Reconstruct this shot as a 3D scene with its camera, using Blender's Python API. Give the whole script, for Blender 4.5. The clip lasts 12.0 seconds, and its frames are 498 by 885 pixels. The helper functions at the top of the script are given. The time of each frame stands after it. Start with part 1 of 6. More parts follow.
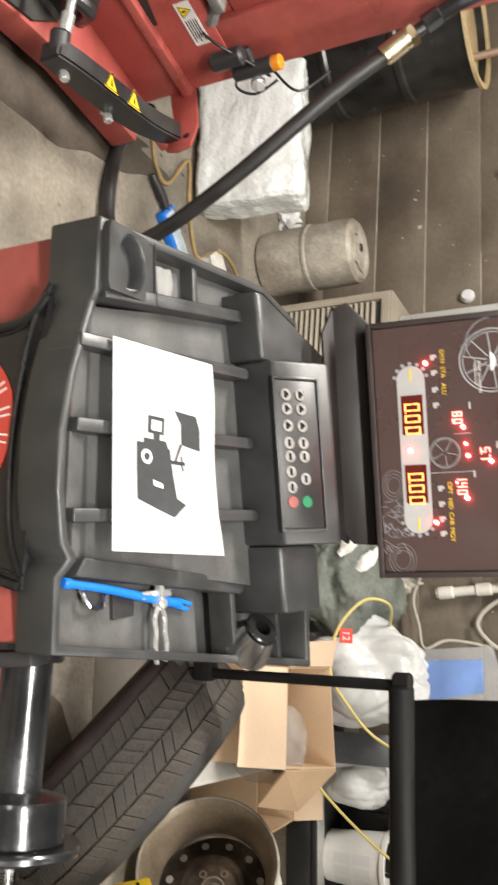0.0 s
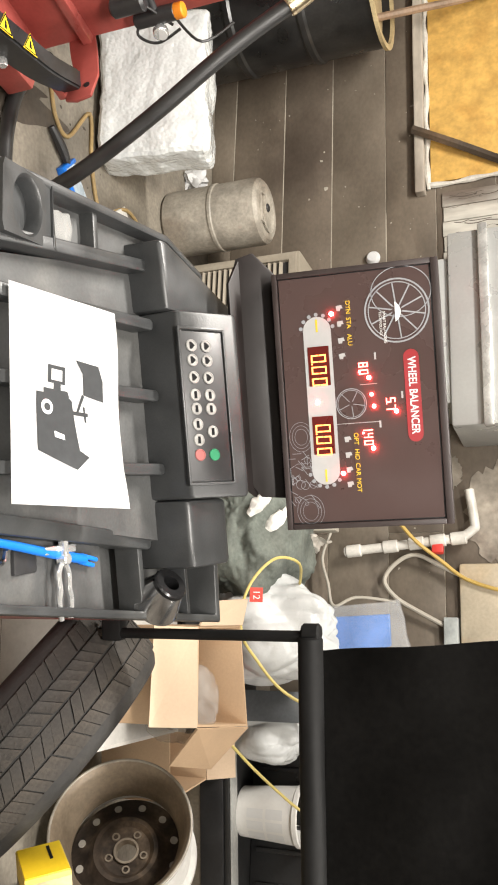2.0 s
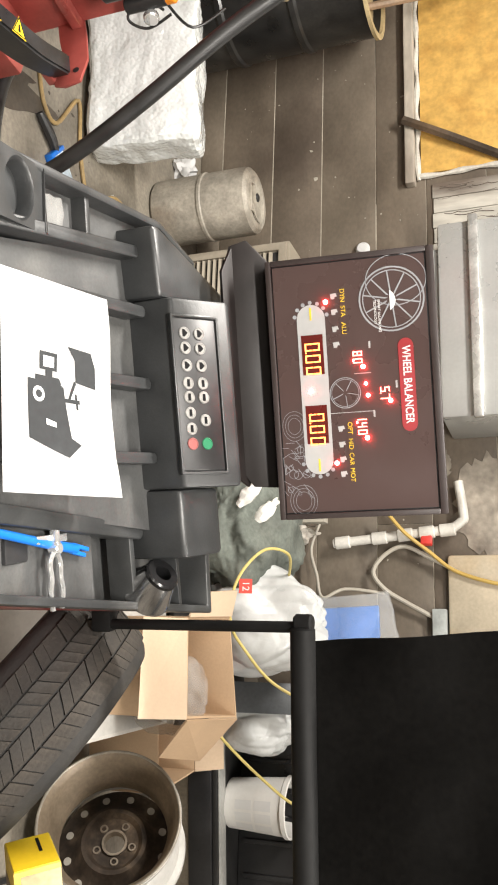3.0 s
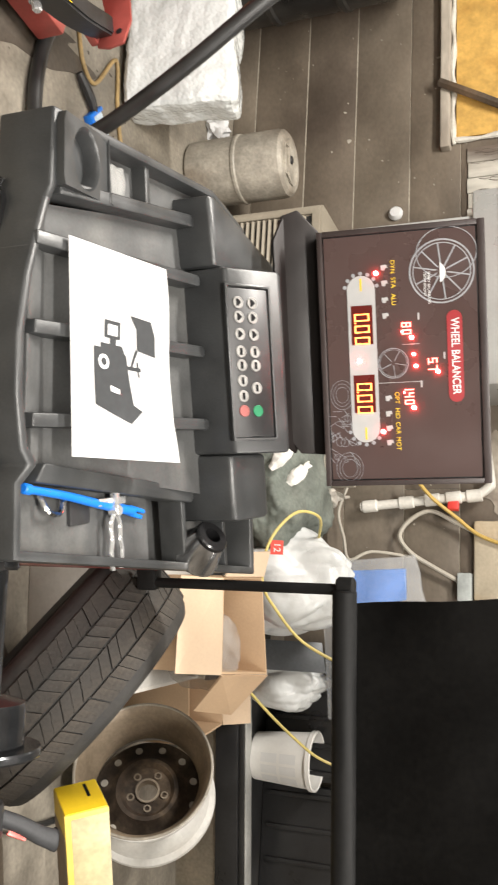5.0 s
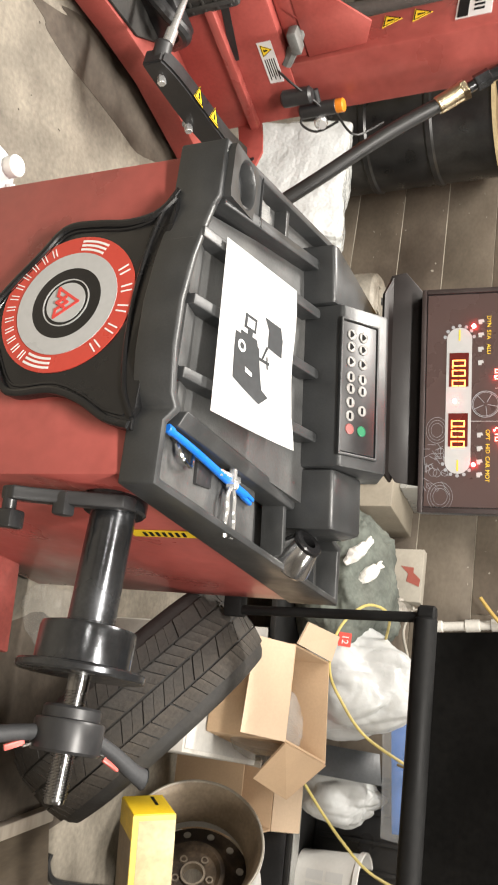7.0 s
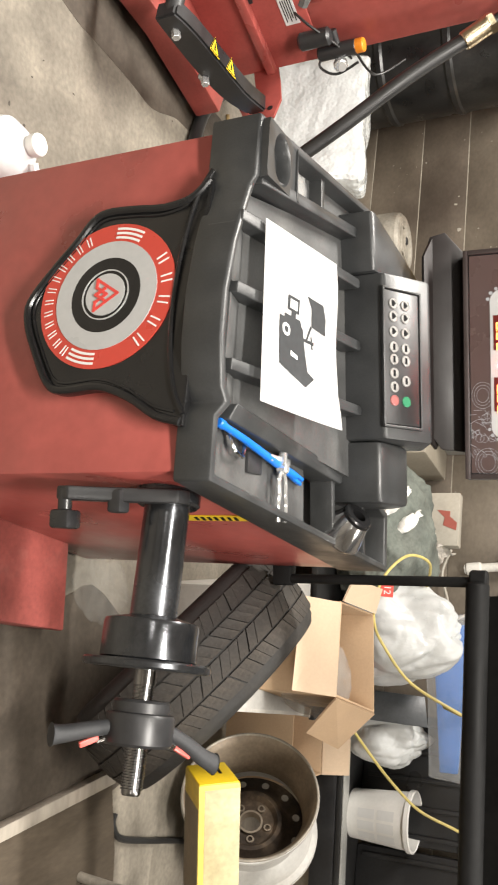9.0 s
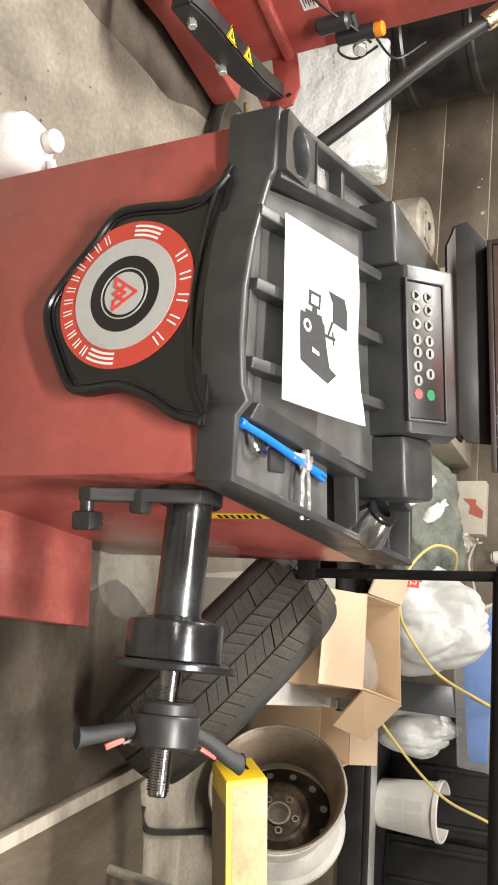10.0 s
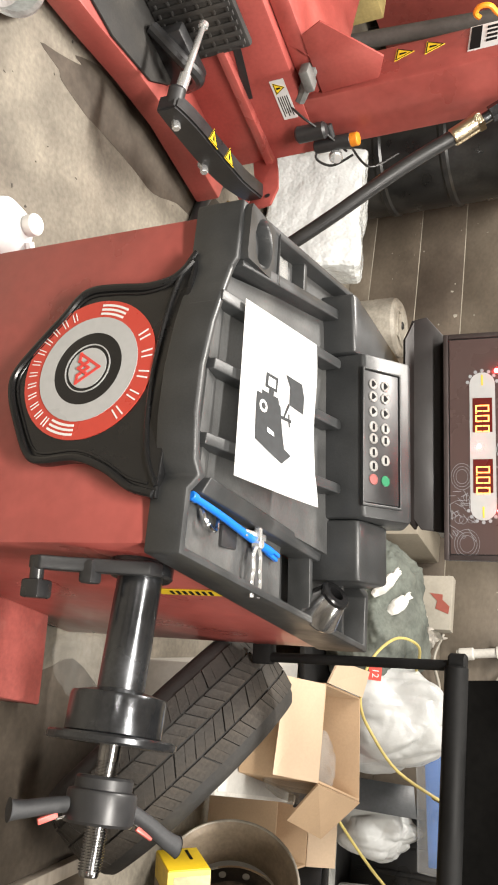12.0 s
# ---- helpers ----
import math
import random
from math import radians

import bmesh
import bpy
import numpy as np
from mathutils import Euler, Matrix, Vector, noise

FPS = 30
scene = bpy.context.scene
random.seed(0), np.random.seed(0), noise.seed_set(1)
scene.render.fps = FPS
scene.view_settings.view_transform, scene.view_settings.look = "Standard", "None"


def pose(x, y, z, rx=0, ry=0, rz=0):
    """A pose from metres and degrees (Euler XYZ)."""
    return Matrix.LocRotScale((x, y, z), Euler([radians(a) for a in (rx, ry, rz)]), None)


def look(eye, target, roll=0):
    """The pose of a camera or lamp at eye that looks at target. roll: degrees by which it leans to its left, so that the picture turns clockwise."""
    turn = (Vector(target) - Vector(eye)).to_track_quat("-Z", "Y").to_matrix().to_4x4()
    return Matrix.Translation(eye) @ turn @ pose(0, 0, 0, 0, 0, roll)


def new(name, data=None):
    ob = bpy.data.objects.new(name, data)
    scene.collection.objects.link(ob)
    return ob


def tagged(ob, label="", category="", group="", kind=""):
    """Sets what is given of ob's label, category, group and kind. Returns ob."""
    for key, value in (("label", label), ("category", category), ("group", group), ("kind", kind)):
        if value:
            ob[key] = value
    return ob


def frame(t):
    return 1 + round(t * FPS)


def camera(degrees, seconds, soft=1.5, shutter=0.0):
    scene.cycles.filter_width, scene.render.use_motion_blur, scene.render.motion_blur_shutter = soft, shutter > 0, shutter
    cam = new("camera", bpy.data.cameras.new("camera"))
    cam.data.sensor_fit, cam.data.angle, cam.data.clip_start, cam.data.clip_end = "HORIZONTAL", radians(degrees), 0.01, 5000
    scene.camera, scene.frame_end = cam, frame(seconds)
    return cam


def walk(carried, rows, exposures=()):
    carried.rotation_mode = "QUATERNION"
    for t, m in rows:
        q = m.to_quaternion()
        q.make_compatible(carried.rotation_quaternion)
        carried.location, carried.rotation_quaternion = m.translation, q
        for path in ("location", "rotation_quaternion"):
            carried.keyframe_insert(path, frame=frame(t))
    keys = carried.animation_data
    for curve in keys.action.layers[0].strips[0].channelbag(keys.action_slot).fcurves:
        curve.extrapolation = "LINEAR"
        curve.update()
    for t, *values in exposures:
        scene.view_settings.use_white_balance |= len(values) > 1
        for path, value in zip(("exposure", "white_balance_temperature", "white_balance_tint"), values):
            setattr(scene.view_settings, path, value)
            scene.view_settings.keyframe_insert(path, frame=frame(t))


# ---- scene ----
cam = camera(32.0, 12.0, soft=1.9, shutter=0.5)
PATH = [
    (0.0, (0.128, -0.917, 1.478), (-0.056, 0.866, 0.590), 85.93),
    (0.5, (0.147, -0.913, 1.489), (0.023, 0.921, 0.700), 85.73),
    (1.0, (0.146, -0.904, 1.483), (0.037, 0.952, 0.745), 86.18),
    (1.5, (0.150, -0.900, 1.478), (0.040, 0.962, 0.754), 86.26),
    (2.0, (0.157, -0.892, 1.473), (0.048, 0.977, 0.769), 86.24),
    (2.5, (0.159, -0.889, 1.464), (0.048, 0.986, 0.777), 86.43),
    (3.0, (0.162, -0.883, 1.456), (0.071, 0.998, 0.782), 86.62),
    (4.8, (0.144, -0.935, 1.433), (0.146, 0.945, 0.751), 88.44),
    (5.0, (0.148, -0.941, 1.412), (0.149, 0.930, 0.705), 88.56),
    (5.5, (0.272, -0.983, 1.403), (0.077, 0.869, 0.673), 88.94),
    (6.0, (0.527, -1.037, 1.388), (0.075, 0.750, 0.613), 90.74),
    (6.5, (0.572, -1.053, 1.372), (0.018, 0.692, 0.567), 90.08),
    (6.7, (0.542, -1.076, 1.379), (0.035, 0.681, 0.570), 89.63),
    (8.5, (0.418, -1.115, 1.372), (0.107, 0.682, 0.549), 88.79),
    (9.0, (0.402, -1.121, 1.330), (0.131, 0.667, 0.476), 88.25),
    (9.5, (0.388, -1.119, 1.323), (0.136, 0.658, 0.439), 88.19),
    (10.0, (0.379, -1.110, 1.327), (0.144, 0.658, 0.423), 87.93),
    (10.5, (0.379, -1.103, 1.348), (0.127, 0.654, 0.425), 87.85),
    (11.0, (0.389, -1.107, 1.383), (0.029, 0.644, 0.487), 87.25),
    (11.5, (0.405, -1.106, 1.390), (-0.022, 0.638, 0.509), 87.48),
    (12.0, (0.409, -1.111, 1.382), (-0.040, 0.637, 0.520), 87.24),
]
EXPOSURE = [(0.0, -0.04), (0.5, 0.02), (1.0, 0.12), (3.0, 0.1), (5.0, 0.08), (5.5, 0.08), (6.5, 0.12), (8.5, 0.1), (12.0, 0.13)]
walk(cam, [(t, look(eye, target, roll)) for t, eye, target, roll in PATH], EXPOSURE)

# ---- light ----
# Even ambient fill meant to lift shadows; nothing in the room gives it.
world = bpy.data.worlds.new("ambient_fill")
scene.world = world
world.use_nodes = True
world.node_tree.nodes["Background"].inputs[0].default_value = (1.0, 0.95, 0.88, 1)
world.node_tree.nodes["Background"].inputs[1].default_value = 0.085
# All tubes hang out of view; the last two are added fill from behind.
TUBES_AND_FILL = [(-1.3, 0.75, 0.0, 135.0), (0.35, -0.9, 0.0, 120.0), (1.9, 0.4, 0.0, 58.0), (-1.6, -3.0, 0.0, 45.0), (1.6, -3.4, 0.0, 45.0)]
for lx, ly, lr, watts in TUBES_AND_FILL:
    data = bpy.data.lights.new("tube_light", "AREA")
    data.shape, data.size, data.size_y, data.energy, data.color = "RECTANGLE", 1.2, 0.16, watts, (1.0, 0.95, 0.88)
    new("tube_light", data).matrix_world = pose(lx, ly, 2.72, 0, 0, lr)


# ---- materials ----
def pmat(name, base, rough=0.6, metal=0.0, var=0.25, scale=9.0, bump=0.15, fine=90.0, second=None, amount=0.5, spec=0.5, coat=0.0, stretch=(1, 1, 1), alpha=1.0, trans=0.0, relief=0.004):
    """A painted or raw surface: two scales of tone, worn or dusty patches in a second colour, and fine relief."""
    m = bpy.data.materials.new(name)
    m.use_nodes = True
    nt = m.node_tree
    n, link = nt.nodes, nt.links.new
    b = n["Principled BSDF"]
    b.inputs["Metallic"].default_value = metal
    b.inputs["Specular IOR Level"].default_value = spec
    b.inputs["Coat Weight"].default_value = coat
    b.inputs["Alpha"].default_value = alpha
    b.inputs["Transmission Weight"].default_value = trans
    tc, mp = n.new("ShaderNodeTexCoord"), n.new("ShaderNodeMapping")
    mp.inputs["Scale"].default_value = stretch
    link(tc.outputs["Object"], mp.inputs["Vector"])

    def noise_tex(s, detail):
        q = n.new("ShaderNodeTexNoise")
        q.inputs["Scale"].default_value, q.inputs["Detail"].default_value = s, detail
        link(mp.outputs["Vector"], q.inputs["Vector"])
        return q

    big, small = noise_tex(scale, 6), noise_tex(fine, 4)

    def ramp(src, lo, hi, a, c):
        q = n.new("ShaderNodeMapRange")
        q.inputs["From Min"].default_value, q.inputs["From Max"].default_value = lo, hi
        q.inputs["To Min"].default_value, q.inputs["To Max"].default_value = a, c
        link(src, q.inputs["Value"])
        return q.outputs["Result"]

    tone = n.new("ShaderNodeMath")
    tone.operation = "MULTIPLY"
    link(ramp(big.outputs["Fac"], 0.3, 0.7, 1 - var, 1 + var), tone.inputs[0])
    link(ramp(small.outputs["Fac"], 0.3, 0.7, 1 - var * 0.5, 1 + var * 0.5), tone.inputs[1])
    mix = n.new("ShaderNodeMix")
    mix.data_type = "RGBA"
    mix.inputs["A"].default_value = (*base, 1)
    mix.inputs["B"].default_value = (*(second or base), 1)
    patch = noise_tex(scale * 0.45, 8)
    link(ramp(patch.outputs["Fac"], 0.5, 0.72, 0.0, amount if second else 0.0), mix.inputs["Factor"])
    mul = n.new("ShaderNodeVectorMath")
    mul.operation = "SCALE"
    link(mix.outputs["Result"], mul.inputs[0])
    link(tone.outputs[0], mul.inputs["Scale"])
    link(mul.outputs[0], b.inputs["Base Color"])
    link(ramp(big.outputs["Fac"], 0.3, 0.7, max(rough - 0.12, 0.03), min(rough + 0.12, 1)), b.inputs["Roughness"])
    if bump:
        bp = n.new("ShaderNodeBump")
        bp.inputs["Strength"].default_value, bp.inputs["Distance"].default_value = bump, relief
        link(small.outputs["Fac"], bp.inputs["Height"])
        link(bp.outputs["Normal"], b.inputs["Normal"])
    return m


def glow(name, colour, strength):
    m = bpy.data.materials.new(name)
    m.use_nodes = True
    b = m.node_tree.nodes["Principled BSDF"]
    b.inputs["Base Color"].default_value = (*colour, 1)
    b.inputs["Emission Color"].default_value = (*colour, 1)
    b.inputs["Emission Strength"].default_value = strength
    return m


PLASTIC = pmat("black_moulded_plastic", (0.03, 0.0315, 0.0325), 0.40, var=0.2, scale=14, bump=0.06, fine=300, second=(0.06, 0.06, 0.057), amount=0.5)
# Raised together with the display face, which carries the LEDs' veil.
BEZEL = pmat("brown_black_enamel", (0.036, 0.026, 0.025), 0.42, var=0.2, bump=0.02)
DUSTPLASTIC = pmat("dusty_black_plastic", (0.055, 0.056, 0.056), 0.5, var=0.22, scale=16, bump=0.1, fine=200, second=(0.12, 0.118, 0.11), amount=0.6)
LEVERGREY = pmat("matt_grey_black_grip", (0.035, 0.036, 0.038), 0.6, var=0.2, bump=0.08, fine=200, spec=0.3)
TUBEBLACK = pmat("matt_black_tube", (0.010, 0.010, 0.010), 0.6, var=0.25, bump=0.03, spec=0.14)
GLOSSBLACK = pmat("gloss_black_plastic", (0.010, 0.010, 0.0105), 0.2, var=0.2, bump=0.03, fine=60, coat=0.0, spec=0.4)
SATINBLACK = pmat("satin_black_steel", (0.021, 0.021, 0.022), 0.38, var=0.25, bump=0.04)
RED = pmat("red_enamel", (0.31, 0.07, 0.059), 0.34, var=0.16, scale=6, bump=0.02, fine=40, second=(0.26, 0.052, 0.043), amount=0.6, coat=0.15)
REDDULL = pmat("dusty_red_enamel", (0.3, 0.06, 0.05), 0.45, var=0.15, scale=8, bump=0.03, second=(0.36, 0.1, 0.08), amount=0.5)
STEEL = pmat("bright_steel", (0.55, 0.55, 0.54), 0.22, 1.0, var=0.15, bump=0.05, fine=200)
DARKSTEEL = pmat("blackened_steel", (0.07, 0.073, 0.078), 0.22, 0.85, var=0.25, bump=0.05, fine=160)
BRASS = pmat("nickel_brass", (0.62, 0.52, 0.36), 0.25, 1.0, var=0.1, bump=0.02)
RUBBER = pmat("tyre_rubber", (0.02, 0.019, 0.018), 0.72, var=0.3, scale=12, bump=0.2, fine=120, second=(0.05, 0.044, 0.037), amount=0.6)
HOSE = pmat("hose_rubber", (0.018, 0.018, 0.018), 0.4, var=0.2, bump=0.05)
PAPER = pmat("white_paper", (0.6, 0.605, 0.605), 0.7, var=0.02, bump=0.02)
PRINT = pmat("toner_print", (0.012, 0.012, 0.0125), 0.9, var=0.1, bump=0, spec=0.06)
PAPERPRINT = pmat("grey_black_toner", (0.04, 0.042, 0.044), 0.8, var=0.15, bump=0, spec=0.1)
PRINTGREY = pmat("grey_toner_print", (0.45, 0.45, 0.45), 0.6, var=0.1, bump=0)
# Face colour lightened and reddened to hold the LEDs' glow and veil.
SCREEN = pmat("glow_reddened_acrylic_face", (0.068, 0.042, 0.039), 0.3, var=0.03, bump=0.0, spec=0.5)
SILVER = pmat("silver_print", (0.42, 0.42, 0.42), 0.4, var=0.05, bump=0)
WHITEINK = pmat("white_ink", (0.75, 0.75, 0.74), 0.5, var=0.03, bump=0)
GREYINK = pmat("grey_ink", (0.3, 0.31, 0.33), 0.5, var=0.1, bump=0)
YELLOWINK = pmat("yellow_ink", (0.8, 0.55, 0.04), 0.5, var=0.03, bump=0)
REDINK = pmat("red_ink", (0.62, 0.06, 0.05), 0.4, var=0.05, bump=0)
REDLABEL = pmat("red_label_vinyl", (0.5, 0.055, 0.037), 0.3, var=0.05, bump=0)
SILVERLABEL = pmat("silver_label_vinyl", (0.43, 0.435, 0.435), 0.35, var=0.06, bump=0)
LEDRED = glow("red_led", (1.0, 0.05, 0.05), 110.0)
REDDIGITS = glow("small_red_segment_light", (1.0, 0.1, 0.08), 14.0)
DIGITS = glow("seven_segment_light", (1.0, 0.3, 0.07), 4.5)
DIGITBACK = pmat("display_window", (0.1, 0.008, 0.006), 0.3, var=0.1, bump=0)
CONCRETE = pmat("worn_concrete", (0.195, 0.174, 0.14), 0.66, var=0.34, scale=5.5, bump=0.35, fine=70, second=(0.085, 0.07, 0.055), amount=1.0)
# For the unseen ceiling and walls, kept pale so they bounce fill.
BOUNCEPLASTER = pmat("pale_bounce_plaster", (0.58, 0.54, 0.48), 0.85, var=0.2, scale=3, bump=0.3, second=(0.2, 0.17, 0.14), amount=0.6)
CARD = pmat("brown_cardboard", (0.5, 0.35, 0.22), 0.8, var=0.08, scale=6, bump=0.08, fine=150)
CARDLIGHT = pmat("light_cardboard", (0.62, 0.47, 0.33), 0.8, var=0.06, scale=6, bump=0.06, fine=150)
YELLOW = pmat("yellow_carton", (0.78, 0.55, 0.02), 0.45, var=0.06, bump=0.02)
YELLOWPALE = pmat("pale_yellow_carton", (0.66, 0.5, 0.1), 0.55, var=0.15, scale=20, bump=0.02)


# ---- shapes ----
def B():
    return bmesh.new()


def merge(bm, tmp, m=None):
    if m is not None:
        bmesh.ops.transform(tmp, matrix=m, verts=tmp.verts)
    me = bpy.data.meshes.new("tmp")
    tmp.to_mesh(me)
    tmp.free()
    bm.from_mesh(me)
    bpy.data.meshes.remove(me)
    return bm


def box(bm, lo, hi, bevel=0.004, m=None, seg=2):
    t = B()
    c = [(a + b) / 2 for a, b in zip(lo, hi)]
    bmesh.ops.create_cube(t, size=1, matrix=Matrix.LocRotScale(c, None, [abs(b - a) for a, b in zip(lo, hi)]))
    if bevel:
        bmesh.ops.bevel(t, geom=t.edges[:], offset=bevel, segments=seg, profile=0.5, affect="EDGES", clamp_overlap=True)
    return merge(bm, t, m)


def prism(bm, poly, zb, zt, bevel=0.0, m=None, seg=2):
    """A solid over a plan outline, counter-clockwise, between two heights, which may be functions of x and y."""
    low = zb if callable(zb) else (lambda x, y: zb)
    top = zt if callable(zt) else (lambda x, y: zt)
    t = B()
    a = [t.verts.new((x, y, low(x, y))) for x, y in poly]
    c = [t.verts.new((x, y, top(x, y))) for x, y in poly]
    t.faces.new(a[::-1])
    t.faces.new(c)
    k = len(poly)
    for i in range(k):
        t.faces.new((a[i], a[(i + 1) % k], c[(i + 1) % k], c[i]))
    bmesh.ops.recalc_face_normals(t, faces=t.faces)
    if bevel:
        es = [e for e in t.edges if e.calc_face_angle(0) > 0.5]
        bmesh.ops.bevel(t, geom=es, offset=bevel, segments=seg, profile=0.5, affect="EDGES", clamp_overlap=True)
    return merge(bm, t, m)


def ring_wall(bm, poly, thick, zb, zt, bevel=0.003):
    """An upright wall that follows a closed outline, thick inwards."""
    low = zb if callable(zb) else (lambda x, y: zb)
    top = zt if callable(zt) else (lambda x, y: zt)
    k = len(poly)
    pts = [Vector(p) for p in poly]
    inner = []
    for i in range(k):
        d0, d1 = (pts[i] - pts[i - 1]).normalized(), (pts[(i + 1) % k] - pts[i]).normalized()
        n0, n1 = Vector((-d0.y, d0.x)), Vector((-d1.y, d1.x))
        mid = (n0 + n1).normalized()
        inner.append(pts[i] + mid * min(thick / max(mid.dot(n0), 0.4), thick * 2))
    t = B()
    ring = []
    for o, n in zip(pts, inner):
        ring.append([t.verts.new((o.x, o.y, low(*o))), t.verts.new((o.x, o.y, top(*o))), t.verts.new((n.x, n.y, top(*n))), t.verts.new((n.x, n.y, low(*n)))])
    for i in range(k):
        a, c = ring[i], ring[(i + 1) % k]
        for j in range(4):
            t.faces.new((a[j], c[j], c[(j + 1) % 4], a[(j + 1) % 4]))
    bmesh.ops.recalc_face_normals(t, faces=t.faces)
    if bevel:
        es = [e for e in t.edges if e.calc_face_angle(0) > 0.9]
        bmesh.ops.bevel(t, geom=es, offset=bevel, segments=2, profile=0.5, affect="EDGES", clamp_overlap=True)
    return merge(bm, t)


def aim(p0, p1):
    d = Vector(p1) - Vector(p0)
    return Matrix.Translation(p0) @ d.to_track_quat("Z", "Y").to_matrix().to_4x4(), d.length


def lathe(bm, profile, m=None, n=32, close=False):
    """Turns (radius, height) pairs about z."""
    t = B()
    rows = []
    for r, z in profile:
        if r < 1e-5:
            rows.append([t.verts.new((0, 0, z))])
        else:
            rows.append([t.verts.new((r * math.cos(2 * math.pi * i / n), r * math.sin(2 * math.pi * i / n), z)) for i in range(n)])
    pairs = list(zip(rows, rows[1:])) + ([(rows[-1], rows[0])] if close else [])
    for a, c in pairs:
        for i in range(n):
            j = (i + 1) % n
            q = [a[i % len(a)], a[j % len(a)], c[j % len(c)], c[i % len(c)]]
            q = list(dict.fromkeys(q))
            if len(q) > 2:
                t.faces.new(q)
    bmesh.ops.recalc_face_normals(t, faces=t.faces)
    return merge(bm, t, m)


def rod(bm, p0, p1, r0, r1=None, n=24, bevel=0.0):
    m, h = aim(p0, p1)
    r1 = r0 if r1 is None else r1
    b = min(bevel, r0 * 0.5, r1 * 0.5, h * 0.4)
    prof = [(0, 0), (r0 - b, 0), (r0, b), (r1, h - b), (r1 - b, h), (0, h)] if b else [(0, 0), (r0, 0), (r1, h), (0, h)]
    return lathe(bm, prof, m, n)


def smooth_line(pts, per=6, closed=False):
    p = [Vector(q) for q in pts]
    k = len(p)
    out = []
    for i in range(k if closed else k - 1):
        a, b, c, d = (p[(i + j - 1) % k] for j in range(4)) if closed else (p[max(i - 1, 0)], p[i], p[i + 1], p[min(i + 2, k - 1)])
        for s in range(per):
            u = s / per
            out.append(0.5 * ((2 * b) + (c - a) * u + (2 * a - 5 * b + 4 * c - d) * u * u + (3 * b - a - 3 * c + d) * u ** 3))
    if not closed:
        out.append(p[-1])
    return out


def tube(bm, pts, r, n=10, per=6, closed=False):
    """A round hose or cable along a smooth line."""
    line = smooth_line(pts, per, closed) if per > 1 else [Vector(q) for q in pts]
    t = B()
    k = len(line)
    up, rings = None, []
    for i, p in enumerate(line):
        d = ((line[(i + 1) % k] - line[i - 1]) if closed else (line[min(i + 1, k - 1)] - line[max(i - 1, 0)])).normalized()
        if up is None:
            up = d.orthogonal().normalized()
        up = (up - d * up.dot(d)).normalized()
        side = d.cross(up)
        rad = r(i / max(k - 1, 1)) if callable(r) else r
        rings.append([t.verts.new(p + (up * math.cos(2 * math.pi * j / n) + side * math.sin(2 * math.pi * j / n)) * rad) for j in range(n)])
    for i in range(k if closed else k - 1):
        a, c = rings[i], rings[(i + 1) % k]
        for j in range(n):
            t.faces.new((a[j], a[(j + 1) % n], c[(j + 1) % n], c[j]))
    if not closed:
        t.faces.new(rings[0][::-1])
        t.faces.new(rings[-1])
    bmesh.ops.recalc_face_normals(t, faces=t.faces)
    return merge(bm, t)


def slab(bm, poly, depth, m, bevel=0.0):
    """A plate: an outline in the plane of m's x and y, thick along its z."""
    return prism(bm, poly, 0, depth, bevel, m)


def disc(cx, cy, r, n=40, a0=0.0, a1=360.0):
    return [(cx + r * math.cos(radians(a0 + (a1 - a0) * i / n)), cy + r * math.sin(radians(a0 + (a1 - a0) * i / n))) for i in range(n if a1 - a0 >= 360 else n + 1)]


def arc_band(cx, cy, r0, r1, a0, a1, n=24):
    return disc(cx, cy, r1, n, a0, a1) + disc(cx, cy, r0, n, a0, a1)[::-1]


def band_ring(bm, cx, cy, r0, r1, depth, m, n=48):
    return lathe(bm, [(r0, 0), (r1, 0), (r1, depth), (r0, depth)], m @ Matrix.Translation((cx, cy, 0)), n, close=True)


def pill(x0, x1, y0, y1, n=10):
    r = (y1 - y0) / 2
    return disc(x1 - r, y0 + r, r, n, -90, 90) + disc(x0 + r, y0 + r, r, n, 90, 270)


def part(name, bm, material, parent=None, label="", soft=32):
    me = bpy.data.meshes.new(name)
    bm.to_mesh(me)
    bm.free()
    me.shade_smooth()
    me.set_sharp_from_angle(angle=radians(soft))
    me.materials.append(material)
    ob = new(name, me)
    while parent is not None and parent.parent is not None and parent.parent.parent is not None:
        parent = parent.parent
    if parent is not None:
        ob.parent = parent
    return tagged(ob, label)


def thing(name, label, category, m=None, group=""):
    ob = new(name)
    ob.empty_display_size = 0.05
    if m is not None:
        ob.matrix_basis = m
    return tagged(ob, label, category, group)


def words(text, size, m, depth=0.0006, align="CENTER", wide=1.0, bold=0.0):
    """Lettering as a mesh in the plane of m's x and y."""
    cu = bpy.data.curves.new("lettering", "FONT")
    cu.body, cu.size, cu.extrude, cu.align_x, cu.align_y = text, size, depth, align, "CENTER"
    cu.offset = bold
    ob = new("lettering", cu)
    me = bpy.data.meshes.new_from_object(ob.evaluated_get(bpy.context.evaluated_depsgraph_get()))
    bpy.data.objects.remove(ob)
    bpy.data.curves.remove(cu)
    t = B()
    t.from_mesh(me)
    bpy.data.meshes.remove(me)
    bmesh.ops.transform(t, matrix=m @ Matrix.Diagonal((wide, 1, 1, 1)), verts=t.verts)
    return t


def crumple(bm, amount, size, seed=0.0):
    for v in bm.verts:
        v.co += noise.noise_vector(v.co / size + Vector((seed, seed * 1.7, 0))) * amount
    return bm


